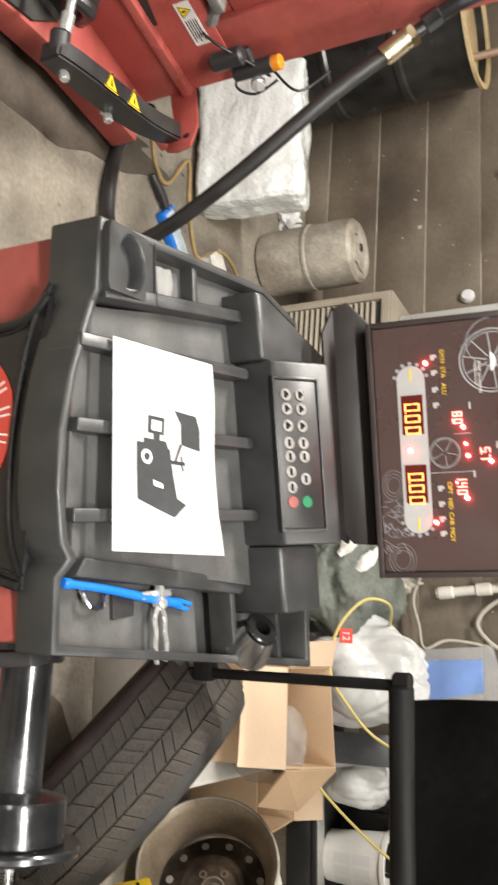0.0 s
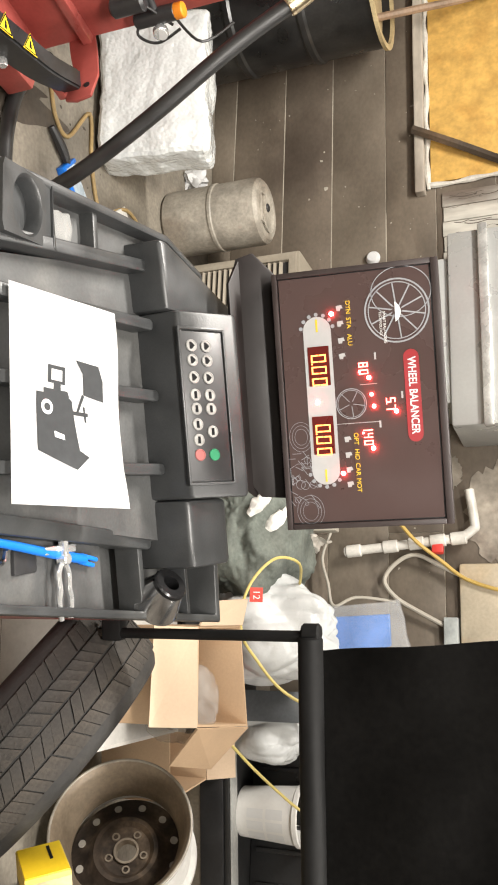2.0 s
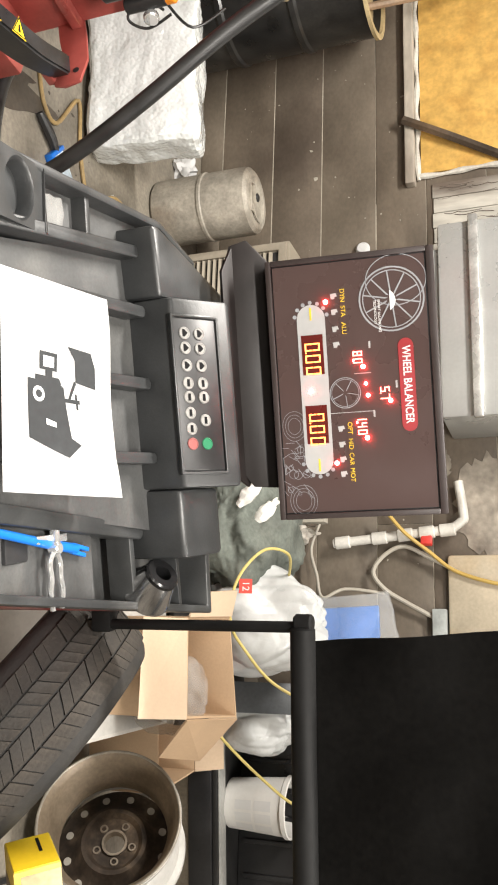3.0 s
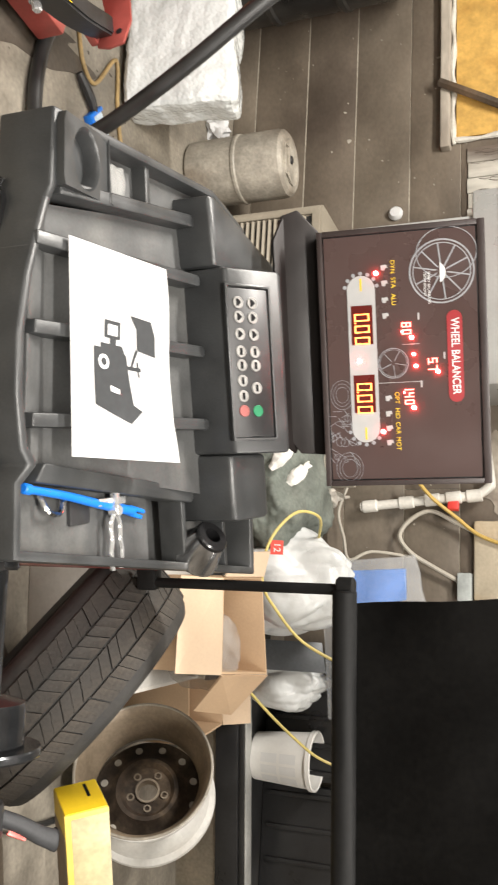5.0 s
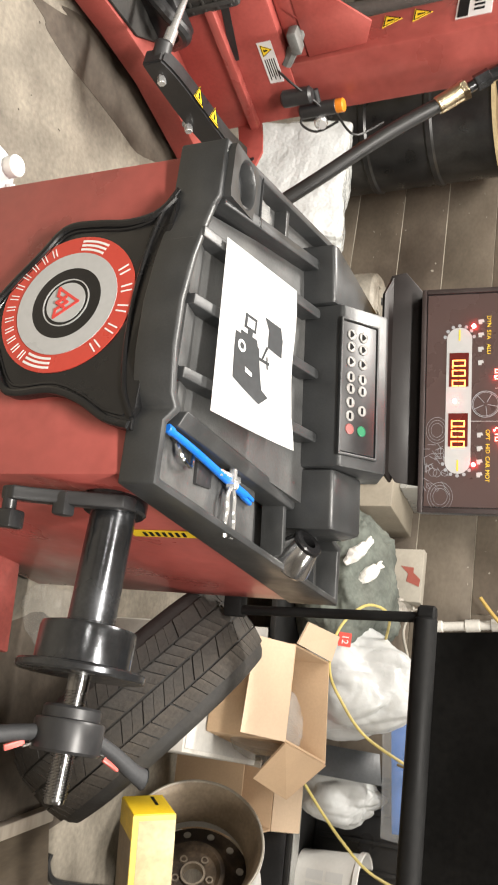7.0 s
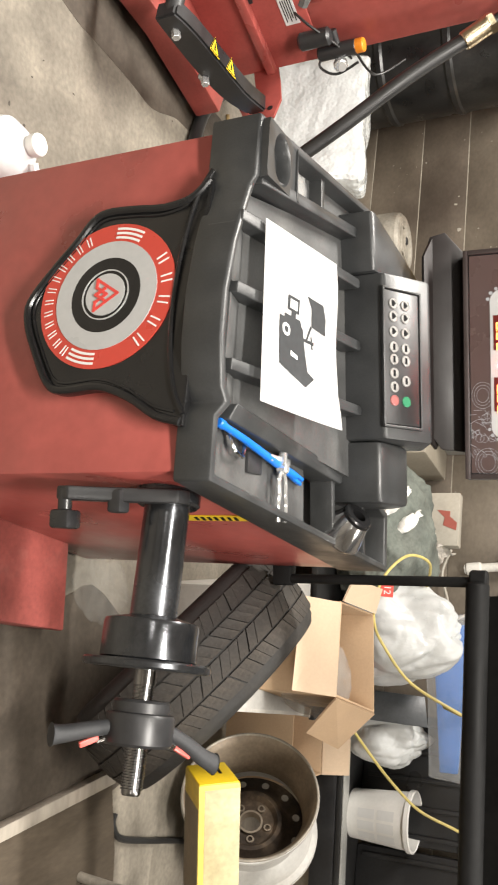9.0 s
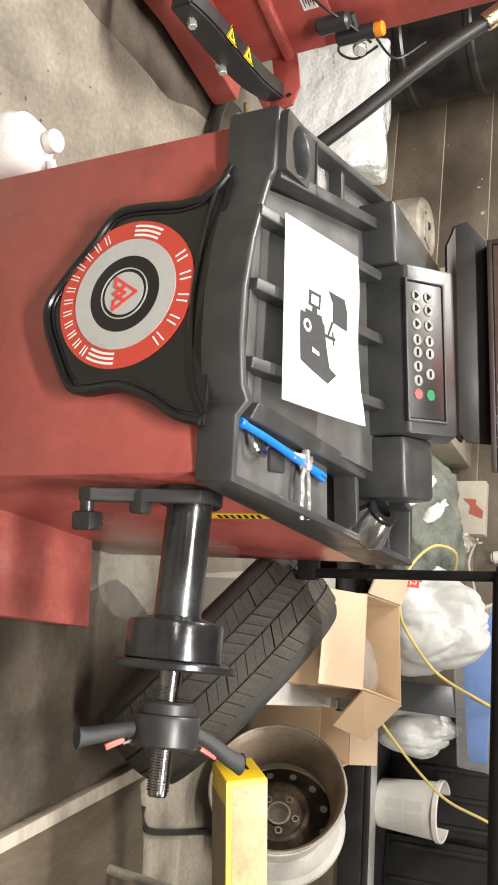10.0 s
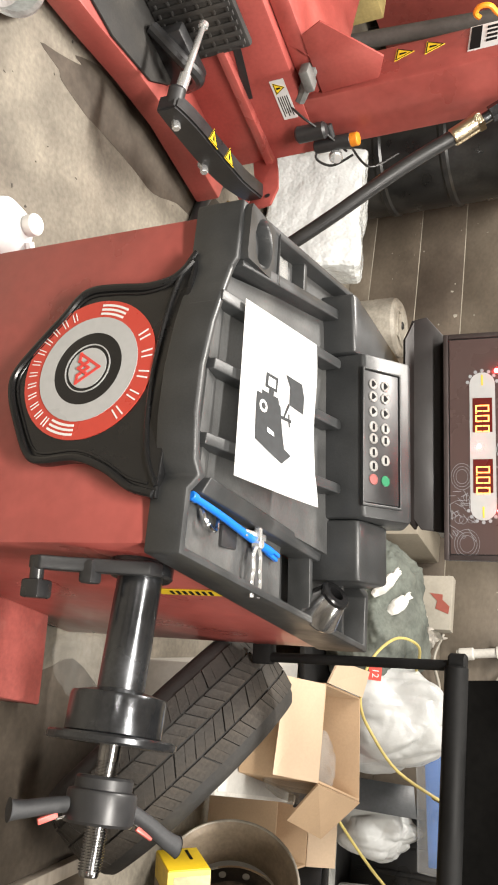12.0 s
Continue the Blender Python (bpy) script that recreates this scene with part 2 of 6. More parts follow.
def sack(m, sx, sy, sz, seed=0.0, sub=5, flat=-0.8, tie=0.35):
    """A soft plastic bag: drawn in towards its top, with folds that run up to the knot and sharp creases."""
    t = B()
    bmesh.ops.create_icosphere(t, subdivisions=sub, radius=1)
    for v in t.verts:
        p = v.co.copy()
        a = noise.noise(p * 1.3 + Vector((seed, 0, seed)))
        c = abs(noise.noise(Vector((p.x * 2.6, p.y * 2.6, p.z * 0.8)) + Vector((seed, 5, 0))))
        d = abs(noise.noise(p * 4.5 + Vector((0, seed, 3))))
        e = abs(noise.noise(p * 10 + Vector((2, seed, 3))))
        f = 1 + 0.28 * a - 0.2 * (0.4 - min(c, 0.4)) - 0.05 * (0.3 - min(d, 0.3)) - 0.012 * (0.3 - min(e, 0.3))
        v.co = p * f
        k = max(v.co.z, 0)
        v.co.x *= 1 - tie * k * k
        v.co.y *= 1 - tie * k * k
        if v.co.z < flat:
            v.co.z = flat
    bmesh.ops.transform(t, matrix=m @ Matrix.Diagonal((sx, sy, sz, 1)), verts=t.verts)
    return t


def lump(m, sx, sy, sz, amount=0.25, size=0.5, seed=0.0, sub=4, flat=None):
    """A crumpled bag or heap: a ball pushed in and out at several scales, flat underneath."""
    t = B()
    bmesh.ops.create_icosphere(t, subdivisions=sub, radius=1)
    for v in t.verts:
        p = v.co.copy()
        f = 1 + amount * noise.noise(p / size + Vector((seed, 0, seed))) + amount * 0.5 * noise.noise(p / (size * 0.4) + Vector((0, seed, 3))) + amount * 0.28 * abs(noise.noise(p / (size * 0.15) + Vector((seed, 7, 0))))
        v.co = p * f
        if flat is not None and v.co.z < flat:
            v.co.z = flat
    bmesh.ops.transform(t, matrix=m @ Matrix.Diagonal((sx, sy, sz, 1)), verts=t.verts)
    return t


# ---- the room ----
WALL = Matrix.Translation((0, 2.411, 0)) @ pose(0, 0, 0, 0, 0, -12.73)

bm = B()
slab(bm, [(-6, -7.5), (6, -7.5), (6, 0.2), (-6, 0.2)], 0.2, WALL @ Matrix.Translation((0, 0, -0.2)))
tagged(part("floor", bm, CONCRETE), "worn dusty concrete workshop floor", "floor", kind="structure")
# Ceiling and the next three walls are out of view and return fill light.
bm = B()
slab(bm, [(-6, -7.5), (6, -7.5), (6, 0.2), (-6, 0.2)], 0.15, WALL @ Matrix.Translation((0, 0, 2.9)))
tagged(part("ceiling", bm, BOUNCEPLASTER), "plain unseen workshop ceiling, pale to bounce fill light", "ceiling", kind="structure")
for nm, a, c in (("wall_east", (5.9, -7.5), (6.1, 0.0)), ("wall_west", (-6.1, -7.5), (-5.9, 0.0)), ("wall_south", (-6.1, -7.7), (6.1, -7.5))):
    bm = B()
    box(bm, (*a, 0), (*c, 2.9), 0, WALL)
    tagged(part(nm, bm, BOUNCEPLASTER), "plain unseen workshop wall, pale to bounce fill light", "wall", kind="structure")
bm = B()
box(bm, (-6.1, 0.0, 0), (6.1, 0.2, 2.9), 0, WALL)
wall_north = tagged(part("wall_north", bm, pmat("pale_joint_filler", (0.42, 0.38, 0.31), 0.9, var=0.3, bump=0.1)), "grimy dark brown wall of wide painted boards", "wall", kind="structure")
# Housings for every tube, the two added fill lamps among them.
for lx, ly, lr, watts in TUBES_AND_FILL:
    t = thing("ceiling_tube_lamp", "unseen long white ceiling tube lamp, lit, two added as fill", "lamp", pose(lx, ly, 2.72, 0, 0, lr), "ceiling lamps")
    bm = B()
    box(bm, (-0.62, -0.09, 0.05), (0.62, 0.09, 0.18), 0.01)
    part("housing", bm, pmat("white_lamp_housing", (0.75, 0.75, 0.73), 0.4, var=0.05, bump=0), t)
WOODBOARD = [pmat("grimy_board_%s" % k, c, 0.6, var=0.2, scale=4.5, bump=0.14, fine=70, second=q, amount=0.9, stretch=(0.7, 1, 1.1)) for k, c, q in (
    ("a", (0.15, 0.122, 0.092), (0.07, 0.053, 0.04)), ("b", (0.168, 0.14, 0.107), (0.09, 0.071, 0.053)), ("c", (0.142, 0.115, 0.088), (0.066, 0.05, 0.038)))]
levels = [0.0, 0.108, 0.346, 0.566, 0.798, 1.003, 1.24, 1.46, 1.68, 1.9, 2.12, 2.34, 2.56, 2.78]
for i, (lo, hi) in enumerate(zip(levels, levels[1:])):
    spans = [(-4.6, -2.2), (-2.198, 0.9), (0.902, 4.0)] if i % 2 else [(-4.6, -2.6), (-2.598, 0.35), (0.352, 4.0)]
    for k, (a, c) in enumerate(spans):
        bm = B()
        box(bm, (a, -0.004, lo + 0.0022), (c, -0.0004, hi - 0.0022), 0.0008, WALL)
        part("board", bm, WOODBOARD[(i * 2 + k) % 3], wall_north)


for z, a, c in ((0.346, -1.75, -0.2), (0.566, -2.1, 0.3), (0.798, -0.98, -0.3), (0.108, -1.8, -1.2)):
    bm = B()
    box(bm, (a, -0.0034, z - 0.0021), (c, -0.0004, z + 0.0021), 0, WALL)
    part("joint_filler", bm, bpy.data.materials["pale_joint_filler"], wall_north)


# chips of old paint on the wall and spatter on the floor
rng = random.Random(11)


def flecks(bm, m, count, x, y, small, large):
    for i in range(count):
        r = rng.uniform(small, large) * (2.2 if rng.random() < 0.06 else 1)
        q = m @ Matrix.Translation((rng.uniform(*x), rng.uniform(*y), 0)) @ pose(0, 0, 0, 0, 0, rng.uniform(0, 360))
        s = rng.uniform(0.3, 1.0)
        slab(bm, [(r * math.cos(a) * rng.uniform(0.6, 1.1), r * s * math.sin(a) * rng.uniform(0.6, 1.1)) for a in (0, 1.1, 2.2, 3.3, 4.4, 5.4)], 0.0008, q)


bm = B()
flecks(bm, WALL @ Matrix(((1, 0, 0, 0), (0, 0, -1, -0.0041), (0, 1, 0, 0), (0, 0, 0, 1))), 240, (-1.9, 1.3), (0.2, 1.6), 0.0016, 0.006)
tagged(part("paint_chips", bm, pmat("chipped_pale_undercoat", (0.4, 0.37, 0.31), 0.8, var=0.3, bump=0.1), wall_north), kind="stuff")
bm = B()
flecks(bm, Matrix.Translation((0, 0, 0.0002)), 120, (-1.7, -0.3), (-0.5, 1.9), 0.002, 0.007)
tagged(part("floor_grit", bm, pmat("dark_grit", (0.06, 0.05, 0.04), 0.8, var=0.3, bump=0.1)), "dark grit and drips scattered over the floor", "grit", kind="stuff")


# ---- the wheel balancer ----
def rim_z(x, y):
    return 0.761 + 0.165 * min(max(y, -0.05), 0.42)


def wing_z(x, y):
    return 0.750 + 0.075 * max(y, -0.05)


def flare(ob):
    """The tray's plan is not square: its front edge runs back to the west, its rear edge back to the east."""
    for o in (ob, *ob.children_recursive):
        for v in o.data.vertices:
            x, y, k = v.co.x, v.co.y, min(max(v.co.y / 0.385, -0.2), 1.0)
            v.co.y = y + (1 - k) * (0.032 - 0.075 * x) + k * (0.03 + 0.1 * x)
            v.co.x = x + (1 - k) * min(0.0, x + 0.2) * 0.17


FRONT = Matrix.Translation((-0.013, 0.0245, 0)) @ pose(0, 0, 0, 0, 0, -9) @ Matrix.Translation((0.010, 0, 0))
SHAFT = Matrix.Translation((0.28, 0.086, 0.004)) @ pose(0, 0, 0, 0, 0, -9) @ Matrix.Translation((-0.28, -0.05, 0))
HEAD = Matrix.Translation((0.007, 0.552, 0.990)) @ pose(0, 0, 0, -6.4, 0, 3.65) @ Matrix.Diagonal((0.983, 1, 0.984, 1)) @ Matrix.Translation((0, -0.565, -0.984))
STAND = Matrix.Translation((0.007, 0.552, 0)) @ pose(0, 0, 0, 0, 0, 3.65) @ Matrix.Translation((0, -0.565, 0))


def balancer():
    t = thing("wheel_balancer", "red steel wheel balancer with black moulded tool tray", "machine")
    bm = B()
    prism(bm, [(-0.297, 0.0675), (0.276, -0.0235), (0.41, 0.68), (-0.262, 0.68)], 0.03, 0.70, 0.006)
    cabinet = part("cabinet", bm, RED, t)
    bm = B()
    prism(bm, [(-0.28, 0.085), (0.27, 0.0), (0.40, 0.66), (-0.25, 0.66)], 0.0, 0.03, 0.0)
    part("plinth", bm, SATINBLACK, t)
    bm = B()
    prism(bm, [(0.25, 0.03), (0.50, 0.03), (0.572, 0.51), (0.3, 0.51)], 0.0, 0.105, 0.006)
    part("foot", bm, pmat("dust_covered_red", (0.3, 0.072, 0.06), 0.6, var=0.25, scale=12, bump=0.1, second=(0.36, 0.2, 0.17), amount=0.8), t, "dusty red steel foot plate")
    # side band
    bm = B()
    side = Matrix(((0.1878, 0, 0.9822, 0.28), (0.9822, 0, -0.1878, 0), (0, 1, 0, 0), (0, 0, 0, 1)))
    slab(bm, [(0.232, 0.55), (0.266, 0.55), (0.266, 0.70), (0.232, 0.70)], 0.0015, side @ Matrix.Translation((0, 0, 0.001)))
    strip = part("warning_strip", bm, YELLOW, cabinet, "yellow warning strip")
    bm = B()
    for i in range(7):
        slab(bm, [(0.238, 0.58 + i * 0.013), (0.260, 0.575 + i * 0.013), (0.260, 0.581 + i * 0.013), (0.238, 0.586 + i * 0.013)], 0.001, side @ Matrix.Translation((0, 0, 0.0025)))
    part("print", bm, PRINT, strip)

    # shield badge
    front = Matrix(((1, 0, 0, 0), (0, 0, -1, 0), (0, 1, 0, 0), (0, 0, 0, 1)))
    edge = [(0.218, 0.70), (0.205, 0.655), (0.172, 0.60), (0.152, 0.54), (0.155, 0.47), (0.140, 0.437), (0.085, 0.402), (0.03, 0.374), (-0.012, 0.370), (-0.06, 0.402), (-0.12, 0.452), (-0.155, 0.478), (-0.168, 0.506), (-0.166, 0.56), (-0.16, 0.62), (-0.17, 0.67), (-0.2, 0.70)]
    line = [(p.x, p.y) for p in smooth_line([(*p, 0) for p in edge], 4)]
    bm = B()
    slab(bm, line[::-1], 0.02, front @ Matrix.Translation((0, 0, 0.0005)), 0.005)
    tube(bm, [(x * 0.975, -0.021, (z - 0.53) * 0.975 + 0.53) for x, z in line], 0.007, 10, 1)
    tube(bm, [(x * 0.90 - 0.001, -0.0205, (z - 0.53) * 0.90 + 0.53) for x, z in line], 0.0025, 8, 1)
    ridge = smooth_line([(-0.212, 0.698, 0), (-0.17, 0.677, 0), (-0.10, 0.663, 0), (0.0, 0.657, 0), (0.09, 0.662, 0), (0.155, 0.675, 0), (0.20, 0.698, 0)], 5)
    tube(bm, [(p.x, -0.0205, p.y) for p in ridge], 0.0045, 10, 1)
    badge = part("badge_panel", bm, GLOSSBLACK, t, "gloss black shield-shaped panel")
    badge.matrix_basis = FRONT
    c = (-0.010, 0.528)
    disc_m = front @ Matrix.Translation((0, 0, 0.0205))
    bm = B()
    slab(bm, disc(*c, 0.128, 64), 0.002, disc_m)
    emblem = part("emblem", bm, REDLABEL, t, "round red, silver and black emblem")
    emblem.matrix_basis = FRONT
    bm = B()
    band_ring(bm, *c, 0.066, 0.096, 0.0012, disc_m @ Matrix.Translation((0, 0, 0.002)))
    part("silver_ring", bm, SILVERLABEL, emblem)
    bm = B()
    slab(bm, disc(*c, 0.037, 40), 0.0024, disc_m @ Matrix.Translation((0, 0, 0.002)))
    part("silver_centre", bm, SILVERLABEL, emblem)
    bm = B()
    band_ring(bm, *c, 0.0425, 0.0445, 0.0024, disc_m @ Matrix.Translation((0, 0, 0.002)))
    part("fine_ring", bm, SILVERLABEL, emblem)
    bm = B()
    band_ring(bm, *c, 0.037, 0.066, 0.001, disc_m @ Matrix.Translation((0, 0, 0.002)))
    part("black_ring", bm, GLOSSBLACK, emblem)
    bm = B()
    mm = disc_m @ Matrix.Translation((c[0], c[1] - 0.003, 0.0045))
    for k, (p, q) in enumerate((((-0.027, -0.014), (0.0, 0.027)), ((0.0, 0.027), (0.027, -0.014)), ((0.027, -0.014), (0.013, -0.014)), ((0.013, -0.014), (0.0, 0.006)), ((0.0, 0.006), (-0.013, -0.014)), ((-0.013, -0.014), (-0.027, -0.014)), ((-0.010, 0.002), (0.0, -0.014)), ((0.0, -0.014), (0.010, 0.002)))):
        u, v = Vector(p), Vector(q)
        n2 = (v - u).normalized() * 0.0024
        n3 = Vector((-n2.y, n2.x))
        slab(bm, [tuple(u - n2 - n3), tuple(v + n2 - n3), tuple(v + n2 + n3), tuple(u - n2 + n3)], 0.0008 + 0.0002 * k, mm)
    part("mark", bm, REDINK, emblem)
    bm = B()
    lm = disc_m @ Matrix.Translation((0, 0, 0.002))
    for i in range(5):
        for side in (-1, 1):
            q = lm @ Matrix.Translation((*c, 0)) @ pose(0, 0, 0, 0, 0, 42 + 19 * i + side * 2.6)
            slab(bm, [(0.103, -0.0013), (0.123, -0.0013), (0.123, 0.0013), (0.103, 0.0013)], 0.0008, q)
    for i in range(12):
        for side in (-1, 1):
            q = lm @ Matrix.Translation((*c, 0)) @ pose(0, 0, 0, 0, 0, 206 + i * 10.8 + side * 1.6)
            slab(bm, [(0.104, -0.0009), (0.121, -0.0009), (0.121, 0.0009), (0.104, 0.0009)], 0.0008, q)
    for mid in (-15, 165):
        for r in (0.101, 0.109, 0.117):
            slab(bm, arc_band(*c, r, r + 0.004, mid - 14, mid + 13, 10), 0.0008, lm)
    tagged(part("lettering_ring", bm, WHITEINK, emblem), kind="stuff")

    # tool tray
    outline = [(-0.292, -0.004), (-0.198, -0.008), (-0.185, -0.004), (-0.15, -0.016), (-0.08, -0.036), (0.0, -0.048), (0.08, -0.047), (0.15, -0.036), (0.17, -0.022), (0.192, -0.036), (0.29, -0.034), (0.415, 0.63), (0.29, 0.64), (0.275, 0.60), (-0.255, 0.60), (-0.292, 0.46)]

    def top(x, y):
        if x > 0.185:
            return wing_z(x, y)
        return rim_z(x, y) + (0.012 if x < -0.19 and y < 0.14 else 0)

    bm = B()
    prism(bm, [(-0.284, 0.006), (-0.202, 0.006), (-0.222, 0.42), (-0.25, 0.595), (-0.288, 0.46)], 0.69, lambda x, y: 0.732 + 0.15 * y)
    prism(bm, [(-0.184, 0.020), (-0.08, -0.028), (0.0, -0.040), (0.08, -0.039), (0.15, -0.028), (0.170, -0.012), (0.24, 0.42), (0.27, 0.595), (-0.25, 0.595), (-0.224, 0.42)], 0.69, lambda x, y: 0.7335 + 0.15 * y)
    prism(bm, [(0.190, -0.024), (0.284, -0.026), (0.343, 0.288), (0.230, 0.288)], 0.69, lambda x, y: 0.724 + 0.08 * y)
    prism(bm, [(0.229, 0.289), (0.343, 0.289), (0.41, 0.625), (0.292, 0.635), (0.272, 0.597)], 0.69, lambda x, y: 0.704 + 0.05 * (y - 0.29))
    floor_bm = bm
    bm = B()
    ring_wall(bm, outline, 0.014, 0.685, top, 0.0045)
    tray = part("tool_tray", bm, PLASTIC, t, "black moulded plastic tool tray, dusty", 40)
    part("tray_floor", floor_bm, DUSTPLASTIC, tray, "dust-filmed tray floor")
    for x0, x1 in ((-0.205, -0.137), (-0.119, -0.019), (-0.001, 0.103), (0.121, 0.222)):
        b2 = B()
        prism(b2, [(x0, 0.318), (x1, 0.318), (x1 + 0.004, 0.386), (x0 - 0.002, 0.386)], 0.70, lambda x, y: 0.776 + 0.2 * (y - 0.318), 0.003)
        part("trough_step", b2, DUSTPLASTIC, tray)
        near = 0.022 if x0 < -0.15 else (-0.006 if x1 > 0.15 else -0.026)
        x1 = min(x1, 0.172)
        b2 = B()
        prism(b2, [(max(x0, -0.19), near), (x1, near), (x1 + 0.002, 0.035), (max(x0, -0.19), 0.035)], 0.70, lambda x, y: 0.752 - 0.25 * (y + 0.022), 0.003)
        part("trough_step", b2, DUSTPLASTIC, tray)

    def rib(x0, y0, x1, y1, w, lift=0.0, deep=0.05, f=top):
        d = Vector((x1 - x0, y1 - y0)).normalized()
        n = Vector((-d.y, d.x)) * w / 2
        b2 = B()
        prism(b2, [(x0 - n.x, y0 - n.y), (x1 - n.x, y1 - n.y), *[(x1 + d.x * w * 0.4 * math.cos(a) + n.x * math.sin(a), y1 + d.y * w * 0.4 * math.cos(a) + n.y * math.sin(a)) for a in (-0.9, -0.4, 0.4, 0.9)], (x1 + n.x, y1 + n.y), (x0 + n.x, y0 + n.y)], lambda x, y: f(x, y) - deep, lambda x, y: f(x, y) + lift - 0.003, 0.006, seg=3)
        part("rib", b2, PLASTIC, tray, soft=40)

    for x in (-0.128, -0.010, 0.112):
        rib(x, -0.02, x + 0.004, 0.372, 0.019, 0.006)
    rib(-0.200, 0.014, -0.222, 0.372, 0.02, 0.002)
    rib(0.181, 0.002, 0.238, 0.385, 0.026, 0.005)
    rib(-0.285, 0.135, -0.205, 0.135, 0.014)
    rib(-0.285, 0.255, -0.215, 0.255, 0.012, -0.006)
    rib(0.228, 0.290, 0.338, 0.290, 0.008, -0.026)
    rib(0.240, 0.368, 0.356, 0.368, 0.012, -0.002)
    rib(0.275, 0.52, 0.385, 0.52, 0.010, -0.004)
    # raised cup corner
    bm = B()
    cx, cy, hx, hy, cr = -0.243, 0.066, 0.043, 0.064, 0.035
    loops = []
    for i in range(40):
        a = 2 * math.pi * i / 40
        ca, sa = math.cos(a), math.sin(a)
        k = min(hx / max(abs(ca), 1e-6), hy / max(abs(sa), 1e-6))
        z = top(cx, cy) - 0.0015
        ring = [(cx + ca * k, cy + sa * k, z - 0.05), (cx + ca * k, cy + sa * k, z + 0.004), (cx + ca * (cr + 0.004), cy + sa * (cr + 0.004), z + 0.004), (cx + ca * cr, cy + sa * cr, z), (cx + ca * cr * 0.94, cy + sa * cr * 0.94, z - 0.02), (cx, cy, z - 0.018)]
        loops.append([bm.verts.new(q) for q in ring])
    for i in range(40):
        a, c = loops[i], loops[(i + 1) % 40]
        for j in range(5):
            bm.faces.new((a[j], c[j], c[j + 1], a[j + 1]))
    bmesh.ops.remove_doubles(bm, verts=bm.verts, dist=0.0001)
    bmesh.ops.recalc_face_normals(bm, faces=bm.faces)
    part("cup_holder", bm, PLASTIC, tray, soft=40)
    flare(tray)

    # console
    def bar_x(bm, section, x0, x1, bevel):
        prism(bm, section, x0, x1, bevel, Matrix(((0, 0, 1, 0), (1, 0, 0, 0), (0, 1, 0, 0), (0, 0, 0, 1))))

    bm = B()
    bar_x(bm, [(0.392, 0.74), (0.57, 0.74), (0.57, 0.895), (0.474, 0.936), (0.383, 0.870)], -0.146, 0.168, 0.007)
    console = part("console", bm, PLASTIC, t, "black raised console", 40)
    flare(console)
    bm = B()
    prism(bm, [(-0.262, 0.372), (-0.147, 0.380), (-0.147, 0.580), (-0.170, 0.580), (-0.262, 0.392)], 0.74, lambda x, y: 0.853 + 0.22 * (y - 0.372), 0.007)
    wing = part("console_wing", bm, PLASTIC, t, soft=40)
    flare(wing)
    bm = B()
    bar_x(bm, [(0.395, 0.74), (0.57, 0.74), (0.57, 0.83), (0.50, 0.880), (0.395, 0.857)], 0.169, 0.286, 0.009)
    wing = part("console_wing", bm, PLASTIC, t, soft=40)
    flare(wing)
    kp = Matrix(((1, 0, 0, 0.008), (0.1, 0.809, -0.588, 0.439), (0, 0.588, 0.809, 0.891), (0, 0, 0, 1)))
    bm = B()
    box(bm, (-0.119, -0.036, -0.008), (0.131, 0.047, 0.0022), 0.002, kp)
    keypad = part("keypad", bm, SATINBLACK, t, "black keypad with round buttons")
    bm = B()
    ring_wall(bm, [(-0.126, -0.0385), (0.138, -0.0385), (0.138, 0.0535), (-0.126, 0.0535)], 0.005, -0.006, 0.0045, 0.002)
    bmesh.ops.transform(bm, matrix=kp, verts=bm.verts)
    part("keypad_frame", bm, PLASTIC, keypad)
    keycap = pmat("clear_key_cap", (0.25, 0.245, 0.235), 0.3, var=0.15, scale=60, bump=0)
    redcap = pmat("red_key_cap", (0.24, 0.08, 0.075), 0.3, var=0.1, bump=0)
    greencap = pmat("green_key_cap", (0.03, 0.17, 0.085), 0.3, var=0.1, bump=0)
    for row, spots in ((-0.0135, (0, 0.93, 2.03, 3.15, 4.04, 5.04, 6.04, 7)), (0.0145, (0, 0.93, 2.03, 3.15, 4.04, 5.5, 7))):
        for s in spots:
            x = -0.095 + s * 0.026
            mt = keycap if s < 7 else (redcap if row < 0 else greencap)
            bm = B()
            lathe(bm, [(0, 0.001), (0.0102, 0.001), (0.0102, 0.0036), (0.0088, 0.0046), (0.0080, 0.0040), (0, 0.0040)], kp @ Matrix.Translation((x, row, 0)), 20)
            key = part("button", bm, mt, keypad)
            if s < 7:
                bm = B()
                if s < 3:
                    slab(bm, [(-0.0058, -0.004), (0.0058, -0.004), (0.0058, -0.0005), (0, 0.0056), (-0.0058, -0.0005)], 0.0006, kp @ Matrix.Translation((x, row, 0.0042)))
                else:
                    slab(bm, [(-0.0058, -0.0024), (0.0058, -0.0024), (0.0058, 0.0024), (-0.0058, 0.0024)], 0.0006, kp @ Matrix.Translation((x, row, 0.0042)))
                part("key_symbol", bm, PRINT, key)

    # display
    bm = B()
    slab(bm, [(-0.272, 0.952), (-0.262, 0.925), (-0.225, 0.915), (-0.10, 0.925), (0.13, 0.920), (0.165, 0.942), (0.17, 0.985), (-0.232, 0.985)], 0.006, Matrix(((1, 0, 0, 0), (0, 0.55, -1, 0.06), (0, 1, 0.0, 0), (0, 0, 0, 1))), 0.002)
